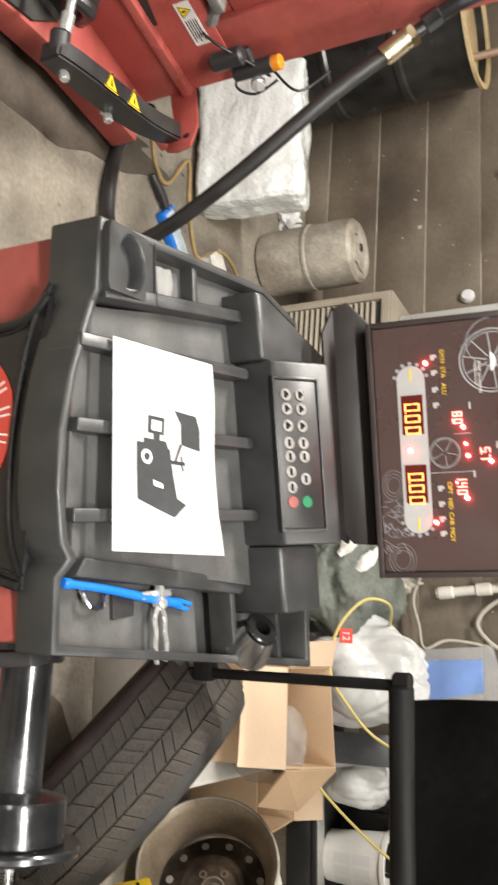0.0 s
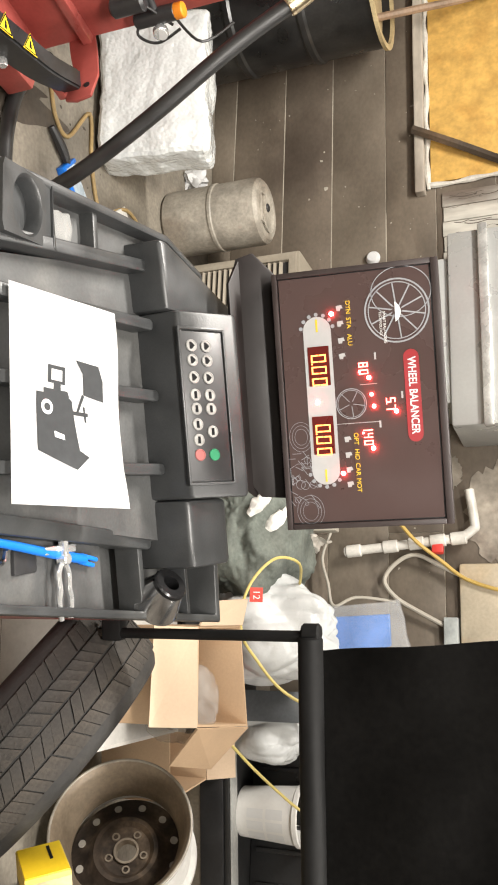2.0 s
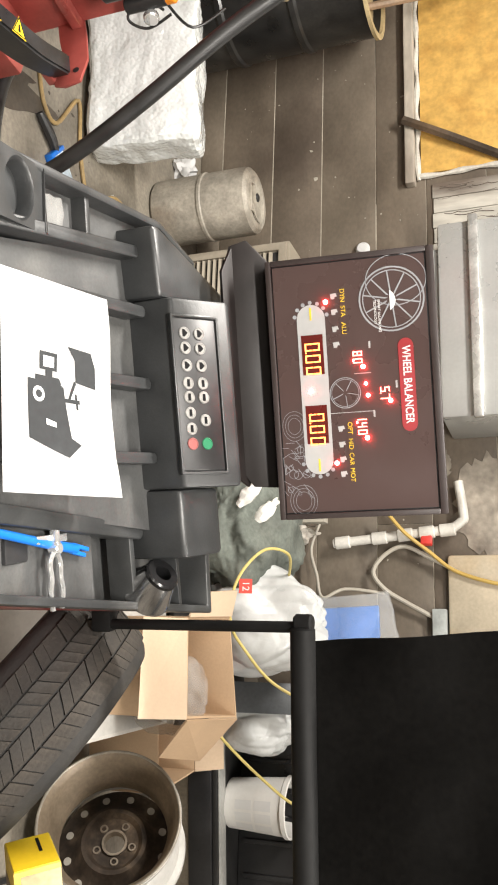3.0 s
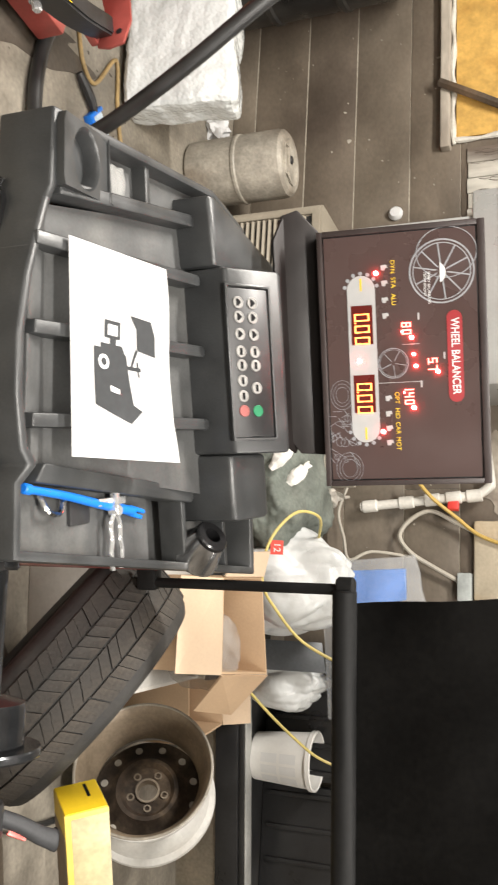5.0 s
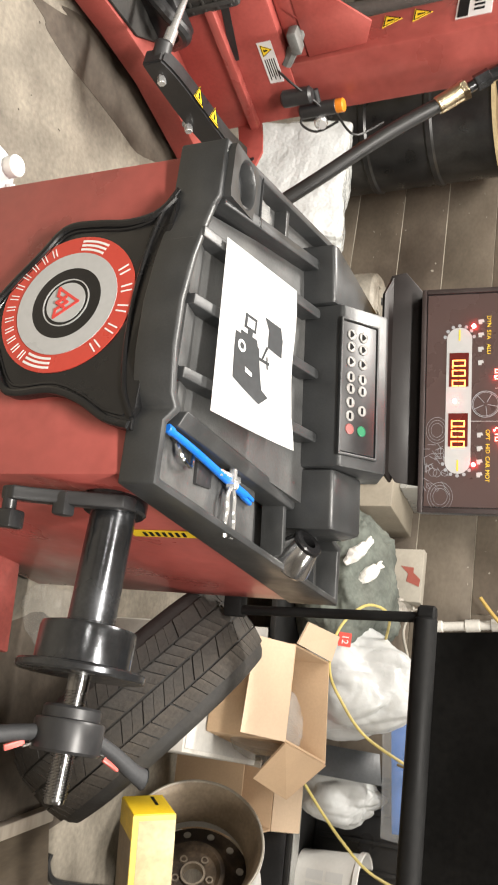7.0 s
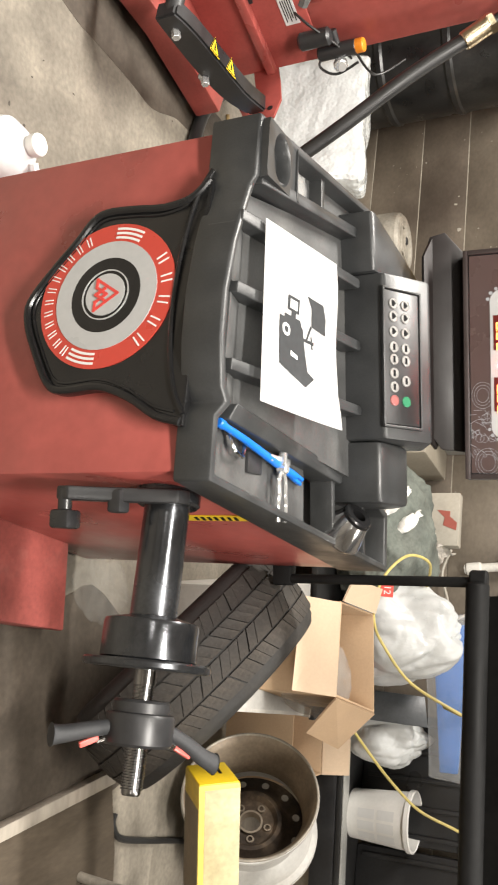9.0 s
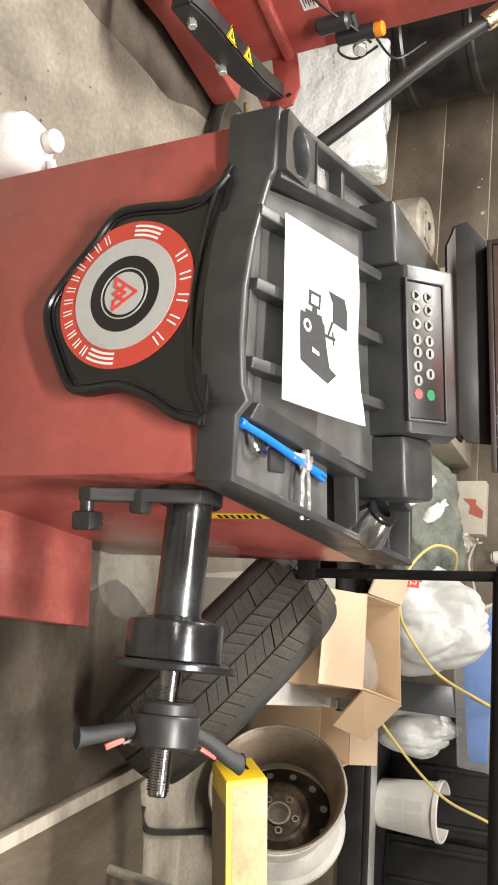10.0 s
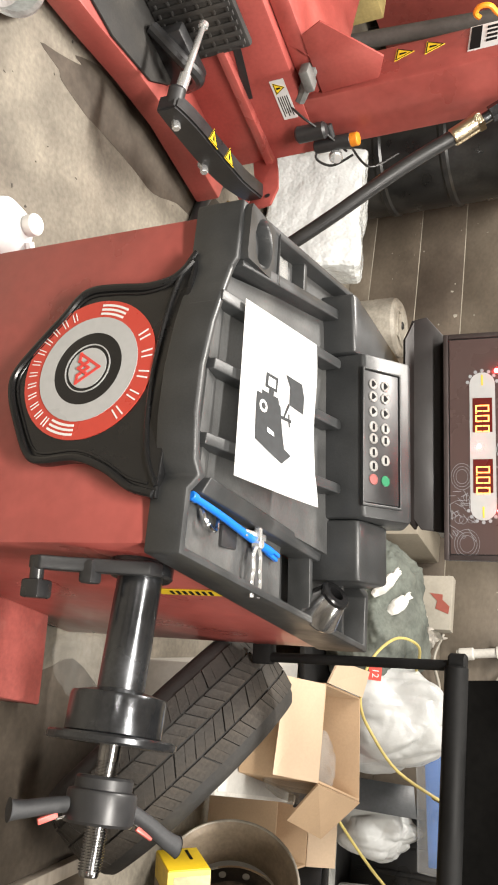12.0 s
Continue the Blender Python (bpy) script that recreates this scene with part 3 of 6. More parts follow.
    slab(bm, [(-0.262, 0.925), (-0.215, 0.905), (0.14, 0.905), (0.165, 0.93), (0.13, 0.945), (-0.20, 0.945)], 0.006, Matrix(((1, 0, 0, 0), (0, 1.6, -0.5, -0.91), (0, 0.5, 1, 0.462), (0, 0, 0, 1))), 0.001)
    rod(bm, (-0.02, 0.628, 0.86), (-0.02, 0.628, 1.06), 0.022, bevel=0.002)
    box(bm, (-0.10, 0.611, 0.94), (0.08, 0.631, 1.12), 0.003)
    part("display_bracket", bm, pmat("dark_brown_steel", (0.013, 0.010, 0.0095), 0.5, var=0.2, bump=0.03, spec=0.3), t, "black folded steel bracket").matrix_basis = STAND
    dm = Matrix(((1, 0, 0, -0.229), (0, 0, -1, 0.565), (0, 1, 0, 0.984), (0, 0, 0, 1)))
    W, H = 0.457, 0.291
    bm = B()
    box(bm, (-0.229, 0.568, 0.984), (0.228, 0.61, 1.275), 0.004)
    display = part("display_unit", bm, SATINBLACK, t, "black wheel balancer display unit, lit")
    display.matrix_basis = HEAD
    bm = B()
    slab(bm, [(0.012, 0.012), (W - 0.012, 0.012), (W - 0.012, H - 0.016), (0.012, H - 0.016)], 0.0025, dm @ Matrix.Translation((0, 0, -0.003)))
    face = part("face_panel", bm, SCREEN, display, "dark printed acrylic face")

    def on_face(u, v, lift=0.0002):
        return dm @ Matrix.Translation((u * W, v * H, lift))

    for (x0, y0, x1, y1) in ((0, 0, W, 0.01), (0, H - 0.013, W, H), (0, 0.01, 0.01, H - 0.013), (W - 0.01, 0.01, W, H - 0.013)):
        bm = B()
        box(bm, (x0, y0, -0.004), (x1, y1, 0.004), 0.0015, dm)
        part("bezel", bm, BEZEL, display)
    bm = B()
    slab(bm, pill(0.18 * W, 0.83 * W, 0.175 * H, 0.345 * H, 14), 0.0006, on_face(0, 0))
    band = part("readout_band", bm, SILVER, face, "silver rounded readout band")
    bm = B()
    for u in (0.18, 0.83):
        for i in range(7):
            a = radians(180 + (i - 3) * 26 if u < 0.5 else (i - 3) * 26)
            slab(bm, disc(math.cos(a) * 0.029, math.sin(a) * 0.029, 0.0035, 10), 0.0006, on_face(u + (0.055 if u < 0.5 else -0.055), 0.26))
    tagged(part("dot_ring", bm, GREYINK, face), kind="stuff")
    for u in (0.215, 0.795):
        bm = B()
        slab(bm, [(-0.011, -0.0016), (0.011, -0.0016), (0.011, 0.0016), (-0.011, 0.0016)], 0.0006, on_face(u, 0.26, 0.0008) @ pose(0, 0, 0, 0, 0, 0))
        part("print_bar", bm, YELLOWINK, band)
    for u0, u1 in ((0.295, 0.447), (0.565, 0.712)):
        bm = B()
        slab(bm, [(u0 * W, 0.195 * H), (u1 * W, 0.195 * H), (u1 * W, 0.325 * H), (u0 * W, 0.325 * H)], 0.0008, on_face(0, 0, 0.0008))
        window = part("readout_window", bm, DIGITBACK, band, "red seven-segment readout window")
        for k in range(3):
            x, y, w, h = (u0 + 0.032 + k * 0.045) * W, 0.214 * H, 0.0135, 0.0265
            bm = B()
            g = 0.0024
            segs = [(x, y, x + w, y + g), (x, y + h - g, x + w, y + h), (x, y + g, x + g, y + h / 2 - g / 3), (x, y + h / 2 + g / 3, x + g, y + h - g), (x + w - g, y + g, x + w, y + h / 2 - g / 3), (x + w - g, y + h / 2 + g / 3, x + w, y + h - g)]
            if k == 0:
                segs.append((x + w + 0.0015, y, x + w + 0.0038, y + g))
            for q in segs:
                slab(bm, [(q[0], q[1]), (q[2], q[1]), (q[2], q[3]), (q[0], q[3])], 0.0006, on_face(0, 0, 0.0018))
            part("digit", bm, DIGITS, window)
    for u, v, r in ((0.175, 0.355, 0.0048), (0.51, 0.235, 0.0042), (0.79, 0.365, 0.0046), (0.43, 0.555, 0.0046), (0.495, 0.565, 0.0036), (0.54, 0.575, 0.0042), (0.565, 0.705, 0.0046), (0.70, 0.555, 0.0048), (0.405, 0.50, 0.002), (0.64, 0.50, 0.002)):
        bm = B()
        lathe(bm, [(r * 0.85, 0), (r * 0.85, 0.0022), (r * 0.6, 0.0042), (0, 0.005)], on_face(u, v, 0.0006), 14)
        part("indicator_led", bm, LEDRED, face)
    # small red readouts
    SEGS = {"0": "abcdef", "1": "bc", "4": "bcfg", "5": "acdfg", "7": "abc", "8": "abcdefg"}
    for text, u, v in (("80", 0.398, 0.525), ("5.7", 0.540, 0.675), ("140", 0.655, 0.530)):
        chars = text.replace(".", "")
        bm = B()
        w, h, g = 0.0085, 0.0165, 0.0021
        place = {"a": (0, h - g, w, h), "b": (w - g, h / 2, w, h), "c": (w - g, 0, w, h / 2), "d": (0, 0, w, g), "e": (0, 0, g, h / 2), "f": (0, h / 2, g, h), "g": (0, h / 2 - g / 2, w, h / 2 + g / 2)}
        for i, ch in enumerate(chars):
            x0 = (i - len(chars) / 2) * 0.0125
            for k, q in enumerate(SEGS[ch]):
                xa, ya, xb, yb = place[q]
                slab(bm, [(x0 + xa, ya), (x0 + xb, ya), (x0 + xb, yb), (x0 + xa, yb)], 0.0006 + 0.00004 * "abcdefg".index(q), on_face(u, v - 0.028, 0.0009))
            if text == "5.7" and i == 0:
                slab(bm, [(x0 + 0.0095, 0), (x0 + 0.0112, 0), (x0 + 0.0112, 0.002), (x0 + 0.0095, 0.002)], 0.0006, on_face(u, v - 0.028, 0.0009))
        part("small_readout", bm, REDDIGITS, face, "small lit red readout")
    for text, u, v, s in (("DYN", 0.155, 0.455, 0.0112), ("STA", 0.215, 0.455, 0.0112), ("ALU", 0.28, 0.455, 0.0112), ("OPT", 0.66, 0.455, 0.0112), ("HID", 0.72, 0.455, 0.0112), ("CAR", 0.777, 0.455, 0.0112), ("MOT", 0.838, 0.455, 0.0112)):
        part("lettering", words(text, s, on_face(u, v, 0.0008)), YELLOWINK, face, "yellow printed word")
    bm = B()
    slab(bm, pill(0.335 * W, 0.685 * W, 0.765 * H, 0.855 * H, 10), 0.0005, on_face(0, 0))
    title = part("title_band", bm, pmat("dull_red_ink", (0.32, 0.035, 0.04), 0.4, var=0.05, bump=0), face, "red rounded title band")
    part("lettering", words("WHEEL BALANCER", 0.0195, on_face(0.51, 0.81, 0.0012), wide=0.8, bold=0.00028), WHITEINK, title, "white printed title")
    bm = B()
    for u, v in ((0.35, 0.60), (0.505, 0.745), (0.61, 0.605)):
        slab(bm, [(-0.006, -0.0016), (0.006, -0.0016), (0.006, 0.0016), (-0.006, 0.0016)], 0.0005, on_face(u, v))
    for q in ([(0.60, 0.30), (0.60, 0.60)], [(0.455, 0.50), (0.455, 0.60)]):
        (u0, v0), (u1, v1) = q
        slab(bm, [(-0.0005, 0), (0.0005, 0), (0.0005, (v1 - v0) * H), (-0.0005, (v1 - v0) * H)], 0.0005, on_face(u0, v0))
    tagged(part("scale_marks", bm, SILVER, face), kind="stuff")
    part("lettering", words("SMART BALANCING", 0.0062, on_face(0.245, 0.668, 0.0008)), WHITEINK, face)
    part("lettering", words("TECHNOLOGY", 0.0062, on_face(0.23, 0.645, 0.0008)), WHITEINK, face)
    bm = B()
    for u in (0.155, 0.215, 0.28, 0.34, 0.66, 0.72, 0.777, 0.833):
        slab(bm, [(-0.004, -0.006), (0.005, -0.005), (0.005, 0.001), (0.001, 0.002), (0.001, 0.006), (-0.005, 0.004)], 0.0005, on_face(u, 0.405))
    tagged(part("mode_icons", bm, SILVER, face), kind="stuff")
    bm = B()
    for u, v, r in ((0.185, 0.745, 0.056), (0.525, 0.44, 0.027)):
        band_ring(bm, 0, 0, r * 0.95, r, 0.0005, on_face(u, v), 40)
        band_ring(bm, 0, 0, r * 0.86, r * 0.89, 0.0005, on_face(u, v), 40)
        for i in range(5 if r < 0.03 else 10):
            slab(bm, [(r * 0.12, -r * 0.03), (r * 0.87, -r * 0.075), (r * 0.87, -r * 0.035), (r * 0.2, r * 0.01)], 0.0005, on_face(u, v) @ pose(0, 0, 0, 0, 0, i * (72 if r < 0.03 else 36) + 10))
    band_ring(bm, 0, 0, 0.0505, 0.052, 0.0005, on_face(0.185 - 0.07, 0.775) @ Matrix.Diagonal((0.85, 1, 1, 1)), 40)
    for i in range(3):
        band_ring(bm, 0, 0, 0.026 - i * 0.006, 0.0266 - i * 0.006, 0.0005, on_face(0.64 + 0.0, 0.12) @ Matrix.Diagonal((1, 0.8, 1, 1)), 28)
        band_ring(bm, 0, 0, 0.028 - i * 0.006, 0.0286 - i * 0.006, 0.0005, on_face(0.93, 0.15) @ Matrix.Diagonal((1, 0.85, 1, 1)), 28)
    rng = random.Random(4)
    for i in range(34):
        u, v = rng.uniform(0.70, 0.93), rng.uniform(0.04, 0.2)
        slab(bm, [(-0.008, -0.0004), (0.008, -0.0004), (0.008, 0.0004), (-0.008, 0.0004)], 0.0004, on_face(u, v) @ pose(0, 0, 0, 0, 0, rng.choice((0, 90, 35, 120, 60))))
    for i in range(7):
        band_ring(bm, 0, 0, 0.003 + 0.0008 * i, 0.0036 + 0.0008 * i, 0.0005, on_face(rng.uniform(0.72, 0.9), rng.uniform(0.06, 0.18)), 16)
    tagged(part("line_drawing", bm, GREYINK, face, "fine grey line drawing of wheels"), kind="stuff")
    bm = B()
    slab(bm, disc(0, 0, 0.02, 16, 30, 150), 0.0006, on_face(0.19, 0.70, 0.0006))
    part("badge_print", bm, WHITEINK, face)

    # shaft
    REDTAB = pmat("red_tab", (0.62, 0.12, 0.1), 0.45, var=0.05, bump=0)
    ay, az = 0.050, 0.612
    bm = B()
    rod(bm, (0.275, ay, az), (0.32, ay, az), 0.052, bevel=0.004, n=32)
    rod(bm, (0.30, ay, az), (0.497, ay, az), 0.0365, bevel=0.002, n=40)
    part("spindle_housing", bm, DARKSTEEL, t, "blackened steel spindle housing").matrix_basis = SHAFT
    bm = B()
    lathe(bm, [(0, 0.492), (0.03, 0.492), (0.072, 0.502), (0.074, 0.508), (0.074, 0.558), (0.072, 0.561), (0.096, 0.561), (0.098, 0.564), (0.098, 0.571), (0.096, 0.574), (0.03, 0.574), (0, 0.574)], Matrix.Translation((0, ay, az)) @ pose(0, 0, 0, 0, 90, 0), 48)
    part("flange", bm, DARKSTEEL, t, "dark steel flange").matrix_basis = SHAFT
    bm = B()
    prof = [(0, 0.57), (0.017, 0.57)]
    for i in range(40):
        x = 0.595 + i * 0.0038
        prof += [(0.0168, x), (0.0168, x + 0.0013), (0.0146, x + 0.0019), (0.0146, x + 0.0032)]
    lathe(bm, prof + [(0.0145, 0.750), (0.013, 0.753), (0, 0.753)], Matrix.Translation((0, ay, az)) @ pose(0, 0, 0, 0, 90, 0), 24)
    part("threaded_shaft", bm, pmat("oiled_thread_steel", (0.24, 0.24, 0.24), 0.18, 1.0, var=0.2, bump=0.05, fine=200), t, "dark oiled threaded steel shaft").matrix_basis = SHAFT
    bm = B()
    lathe(bm, [(0.018, 0.618), (0.040, 0.618), (0.043, 0.622), (0.043, 0.636), (0.050, 0.638), (0.052, 0.642), (0.052, 0.680), (0.049, 0.684), (0.018, 0.684)], Matrix.Translation((0, ay, az)) @ pose(0, 0, 0, 0, 90, 0), 40, close=True)
    nut = part("quick_nut", bm, SATINBLACK, t, "black plastic quick-release nut")
    nut.matrix_basis = SHAFT
    for sgn, reach, out in ((1, 0.130, 0.042), (-1, 0.130, 0.016)):
        d = Vector((0.0, 0.72 * sgn, 0.50 * sgn)).normalized()
        p = Vector((0.660, ay, az))
        bm = B()
        tube(bm, [p + d * 0.045, p + d * reach * 0.6 + Vector((out * 0.35, 0, 0)), p + d * reach * 0.85 + Vector((out * 0.8, 0, 0)), p + d * reach + Vector((out, 0, 0)), p + d * (reach + 0.004) + Vector((out * 1.03, 0, 0))], lambda q: 0.0115 + 0.006 * q * q if q < 0.98 else 0.011, 14)
        handle = part("handle", bm, LEVERGREY, nut, "black lever handle")
        bm = B()
        box(bm, (-0.015, -0.0045, -0.003), (0.015, 0.0045, 0.003), 0.0015, Matrix.Translation(p + d * 0.076 + Vector((0.029 if sgn > 0 else 0.022, 0, 0))) @ (d + Vector((0.45, 0, 0))).to_track_quat("X", "Z").to_matrix().to_4x4())
        part("release_tab", bm, REDTAB, handle, "red release tab")
        bm = B()
        rod(bm, p + d * 0.046 + Vector((0.015, 0, 0)), p + d * 0.064 + Vector((0.022, 0, 0)), 0.003, bevel=0.0008, n=10)
        part("spring_pin", bm, STEEL, handle, "bright steel spring pin")
    # gauge arm
    bm = B()
    arm = Matrix(((0, 0, 1, 0.296), (0, -1, 0, 0), (1, 0, 0, 0), (0, 0, 0, 1)))
    slab(bm, [(0.49, 0.045), (0.50, 0.016), (0.56, -0.02), (0.63, -0.06), (0.665, -0.075), (0.665, -0.03), (0.60, -0.005), (0.54, 0.025), (0.515, 0.05)], 0.022, arm, 0.004)
    rod(bm, (0.30, -0.037, 0.503), (0.335, -0.037, 0.503), 0.011, bevel=0.002)
    box(bm, (0.333, -0.055, 0.487), (0.362, -0.018, 0.522), 0.005)
    box(bm, (0.298, -0.01, 0.56), (0.335, 0.02, 0.585), 0.005)
    part("gauge_arm", bm, SATINBLACK, t, "dark cast gauge arm with knob")
    # wheel guard
    bm = B()
    rod(bm, (0.437, 0.69, 0.56), (0.428, 0.635, 1.0), 0.0105, bevel=0.003)
    box(bm, (0.39, 0.675, 0.54), (0.452, 0.71, 0.585), 0.006)
    part("guard_arm", bm, TUBEBLACK, t, "black steel guard arm")
    bm = B()
    rod(bm, (0.428, 0.634, 1.0), (1.38, 0.575, 0.985), 0.023, bevel=0.004)
    rod(bm, (0.420, 0.634, 0.985), (0.420, 0.634, 1.02), 0.016, bevel=0.004)
    part("guard_tube", bm, TUBEBLACK, t, "black steel guard tube")
    bm = B()
    n = 24
    grid = [[bm.verts.new((0.455 + 0.95 * i / n - 0.003 * j, 0.637 - 0.06 * i / n + 0.006 * math.sin(j * 1.1) + 0.004 * math.sin(i * 0.9 + j), 1.01 + 0.042 * j)) for i in range(n + 1)] for j in range(17)]
    for j in range(16):
        for i in range(n):
            bm.faces.new((grid[j][i], grid[j][i + 1], grid[j + 1][i + 1], grid[j + 1][i]))
    ext = bmesh.ops.extrude_face_region(bm, geom=bm.faces[:])
    for v in ext["geom"]:
        if isinstance(v, bmesh.types.BMVert):
            v.co.y += 0.008
    bmesh.ops.recalc_face_normals(bm, faces=bm.faces)
    part("guard_panel", bm, pmat("black_guard_sheet", (0.005, 0.0048, 0.0045), 0.75, var=0.4, scale=5, bump=0.08, second=(0.006, 0.0057, 0.0052), amount=0.5, spec=0.03), t, "ribbed black plastic wheel guard, raised")
    return t


balancer()


# ---- on the tray ----
def paper_sheet():
    def at(u, v):
        p, q = Vector((-0.138, 0.072, 0.777)).lerp(Vector((0.161, 0.050, 0.787)), u), Vector((-0.122, 0.272, 0.824)).lerp(Vector((0.177, 0.260, 0.836)), u)
        x, y, z = p.lerp(q, v)
        z += 0.008 * max(0, u - 0.8) * 5 * v ** 4 - 0.008 * math.sin(u * 3.14) * math.sin(v * 3.14) + 0.002 * math.sin(u * 9) * v
        return Vector((x, y, z))

    t = thing("paper_sheet", "white printed sheet lying across the tool tray", "paper")
    bm = B()
    n = 20
    g = [[bm.verts.new(at(i / n, j / n)) for i in range(n + 1)] for j in range(n + 1)]
    for j in range(n):
        for i in range(n):
            bm.faces.new((g[j][i], g[j][i + 1], g[j + 1][i + 1], g[j + 1][i]))
    thin = PAPER.copy()
    nt = thin.node_tree
    glow_through, both = nt.nodes.new("ShaderNodeBsdfTranslucent"), nt.nodes.new("ShaderNodeMixShader")
    glow_through.inputs["Color"].default_value = (0.62, 0.62, 0.61, 1)
    both.inputs[0].default_value = 0.35
    nt.links.new(nt.nodes["Principled BSDF"].outputs[0], both.inputs[1])
    nt.links.new(glow_through.outputs[0], both.inputs[2])
    nt.links.new(both.outputs[0], nt.nodes["Material Output"].inputs["Surface"])
    sheet = part("sheet", bm, thin, t)

    def printed(name, poly, mat, lift=0.0008):
        b2 = B()
        f = b2.faces.new([b2.verts.new((*p, 0)) for p in poly])
        bmesh.ops.triangulate(b2, faces=[f])
        bmesh.ops.subdivide_edges(b2, edges=b2.edges[:], cuts=3, use_grid_fill=True)
        for v in b2.verts:
            v.co = at(0.475 + (v.co.x - 0.53) * 0.946, v.co.y - 0.045) + Vector((0, -lift * 0.3, lift))
        part(name, b2, mat, sheet)

    printed("printed_machine", [(0.53, 0.29), (0.82, 0.28), (0.90, 0.62), (0.83, 0.74), (0.80, 0.66), (0.55, 0.62), (0.53, 0.58)], PAPERPRINT)
    printed("printed_tray", [(0.505, 0.36), (0.535, 0.36), (0.535, 0.60), (0.505, 0.58)], PAPERPRINT)
    printed("printed_screen", [(0.385, 0.40), (0.475, 0.40), (0.475, 0.56), (0.385, 0.56)], PAPERPRINT)
    printed("printed_picture", [(0.405, 0.43), (0.46, 0.43), (0.46, 0.53), (0.405, 0.53)], PRINTGREY, 0.0014)
    printed("printed_post", [(0.475, 0.455), (0.51, 0.455), (0.51, 0.52), (0.475, 0.52)], PAPERPRINT)
    printed("printed_guard", [(0.335, 0.655), (0.345, 0.86), (0.42, 0.90), (0.53, 0.905), (0.51, 0.73), (0.40, 0.72)], PAPERPRINT)
    printed("printed_arm", [(0.505, 0.715), (0.60, 0.66), (0.60, 0.68), (0.515, 0.735)], PAPERPRINT)
    printed("printed_shaft", [(0.60, 0.62), (0.60, 0.76), (0.62, 0.76), (0.62, 0.62)], PAPERPRINT)
    printed("printed_handle", [(0.57, 0.72), (0.65, 0.73), (0.65, 0.745), (0.57, 0.735)], PAPERPRINT)
    printed("printed_disc", [(0.60 + 0.038 * math.cos(a / 8 * math.pi), 0.385 + 0.055 * math.sin(a / 8 * math.pi)) for a in range(16)], PAPER, 0.0014)
    printed("printed_hub", [(0.60 + 0.02 * math.cos(a / 8 * math.pi), 0.385 + 0.03 * math.sin(a / 8 * math.pi)) for a in range(16)], PAPERPRINT, 0.002)
    printed("printed_label", [(0.715, 0.44), (0.745, 0.44), (0.755, 0.53), (0.73, 0.53)], PAPER, 0.0016)


paper_sheet()


# ---- on the tray, loose ----
BLUE = pmat("blue_plastic", (0.008, 0.14, 0.56), 0.35, var=0.06, bump=0)
CHROME = pmat("chrome", (0.72, 0.73, 0.73), 0.2, 0.75, var=0.1, bump=0)
CLEAR = pmat("cloudy_clear_plastic", (0.55, 0.55, 0.53), 0.16, var=0.2, scale=30, bump=0.2, fine=40, alpha=0.3)
FILM = pmat("white_plastic_film", (0.6, 0.615, 0.61), 0.34, var=0.08, scale=12, bump=0.5, fine=26, relief=0.006)
t = thing("pry_tool", "bright blue plastic bead lever lying in the tray", "tool")
bm = B()
tube(bm, [(0.202, 0.010, 0.744), (0.215, 0.09, 0.746), (0.236, 0.19, 0.750), (0.252, 0.275, 0.753)], lambda s: 0.0056 + 0.0024 * s, 12)
rod(bm, (0.200, 0.0, 0.744), (0.203, 0.016, 0.744), 0.0075, bevel=0.002)
part("lever", bm, BLUE, t)
bm = B()
box(bm, (-0.0085, 0, -0.004), (-0.0015, 0.045, 0.004), 0.002, pose(0.250, 0.265, 0.752, 2, 0, -14))
box(bm, (0.0015, 0, -0.004), (0.0085, 0.038, 0.004), 0.002, pose(0.250, 0.265, 0.752, 2, 0, -14))
part("jaw", bm, BLUE, t)
t = thing("weight_pliers", "steel wheel weight pliers lying in the tray", "pliers")
for q in (1, -1):
    bm = B()
    tube(bm, [(0.246, 0.212, 0.757), (0.266, 0.212 + 0.013 * q, 0.757), (0.290, 0.214 + 0.012 * q, 0.757), (0.308, 0.216 + 0.016 * q, 0.756), (0.335, 0.218 + 0.012 * q, 0.755)], 0.0042, 8)
    part("grip", bm, CHROME, t)
bm = B()
rod(bm, (0.246, 0.212, 0.749), (0.246, 0.212, 0.767), 0.009, bevel=0.002)
box(bm, (0.212, 0.206, 0.752), (0.246, 0.218, 0.764), 0.003)
box(bm, (0.226, 0.17, 0.748), (0.238, 0.25, 0.756), 0.002)
part("jaw", bm, CHROME, t)
t = thing("clip_weights_strip", "small steel clip and scraps lying in the tray", "clip")
bm = B()
tube(bm, [(0.212, 0.05, 0.735), (0.235, 0.055, 0.745), (0.24, 0.09, 0.74), (0.22, 0.1, 0.738)], 0.004, 6)
part("wire", bm, STEEL, t)
bm = B()
box(bm, (0.225, 0.12, 0.722), (0.262, 0.175, 0.738), 0.004)
part("scrap", bm, SATINBLACK, t)
t = thing("centering_cone", "dark steel centering cone standing in a tray pocket", "cone", Matrix.Translation((0.346, 0.468, 0.770)) @ Vector((-0.042, -0.018, 0.050)).to_track_quat("Z", "Y").to_matrix().to_4x4())
bm = B()
lathe(bm, [(0.018, -0.004), (0.044, -0.004), (0.047, 0.0), (0.047, 0.006), (0.030, 0.050), (0.018, 0.050)], None, 48, close=True)
cone = part("cone", bm, pmat("machined_dark_steel", (0.5, 0.5, 0.5), 0.2, 0.95, var=0.2, bump=0.03), t)
bm = B()
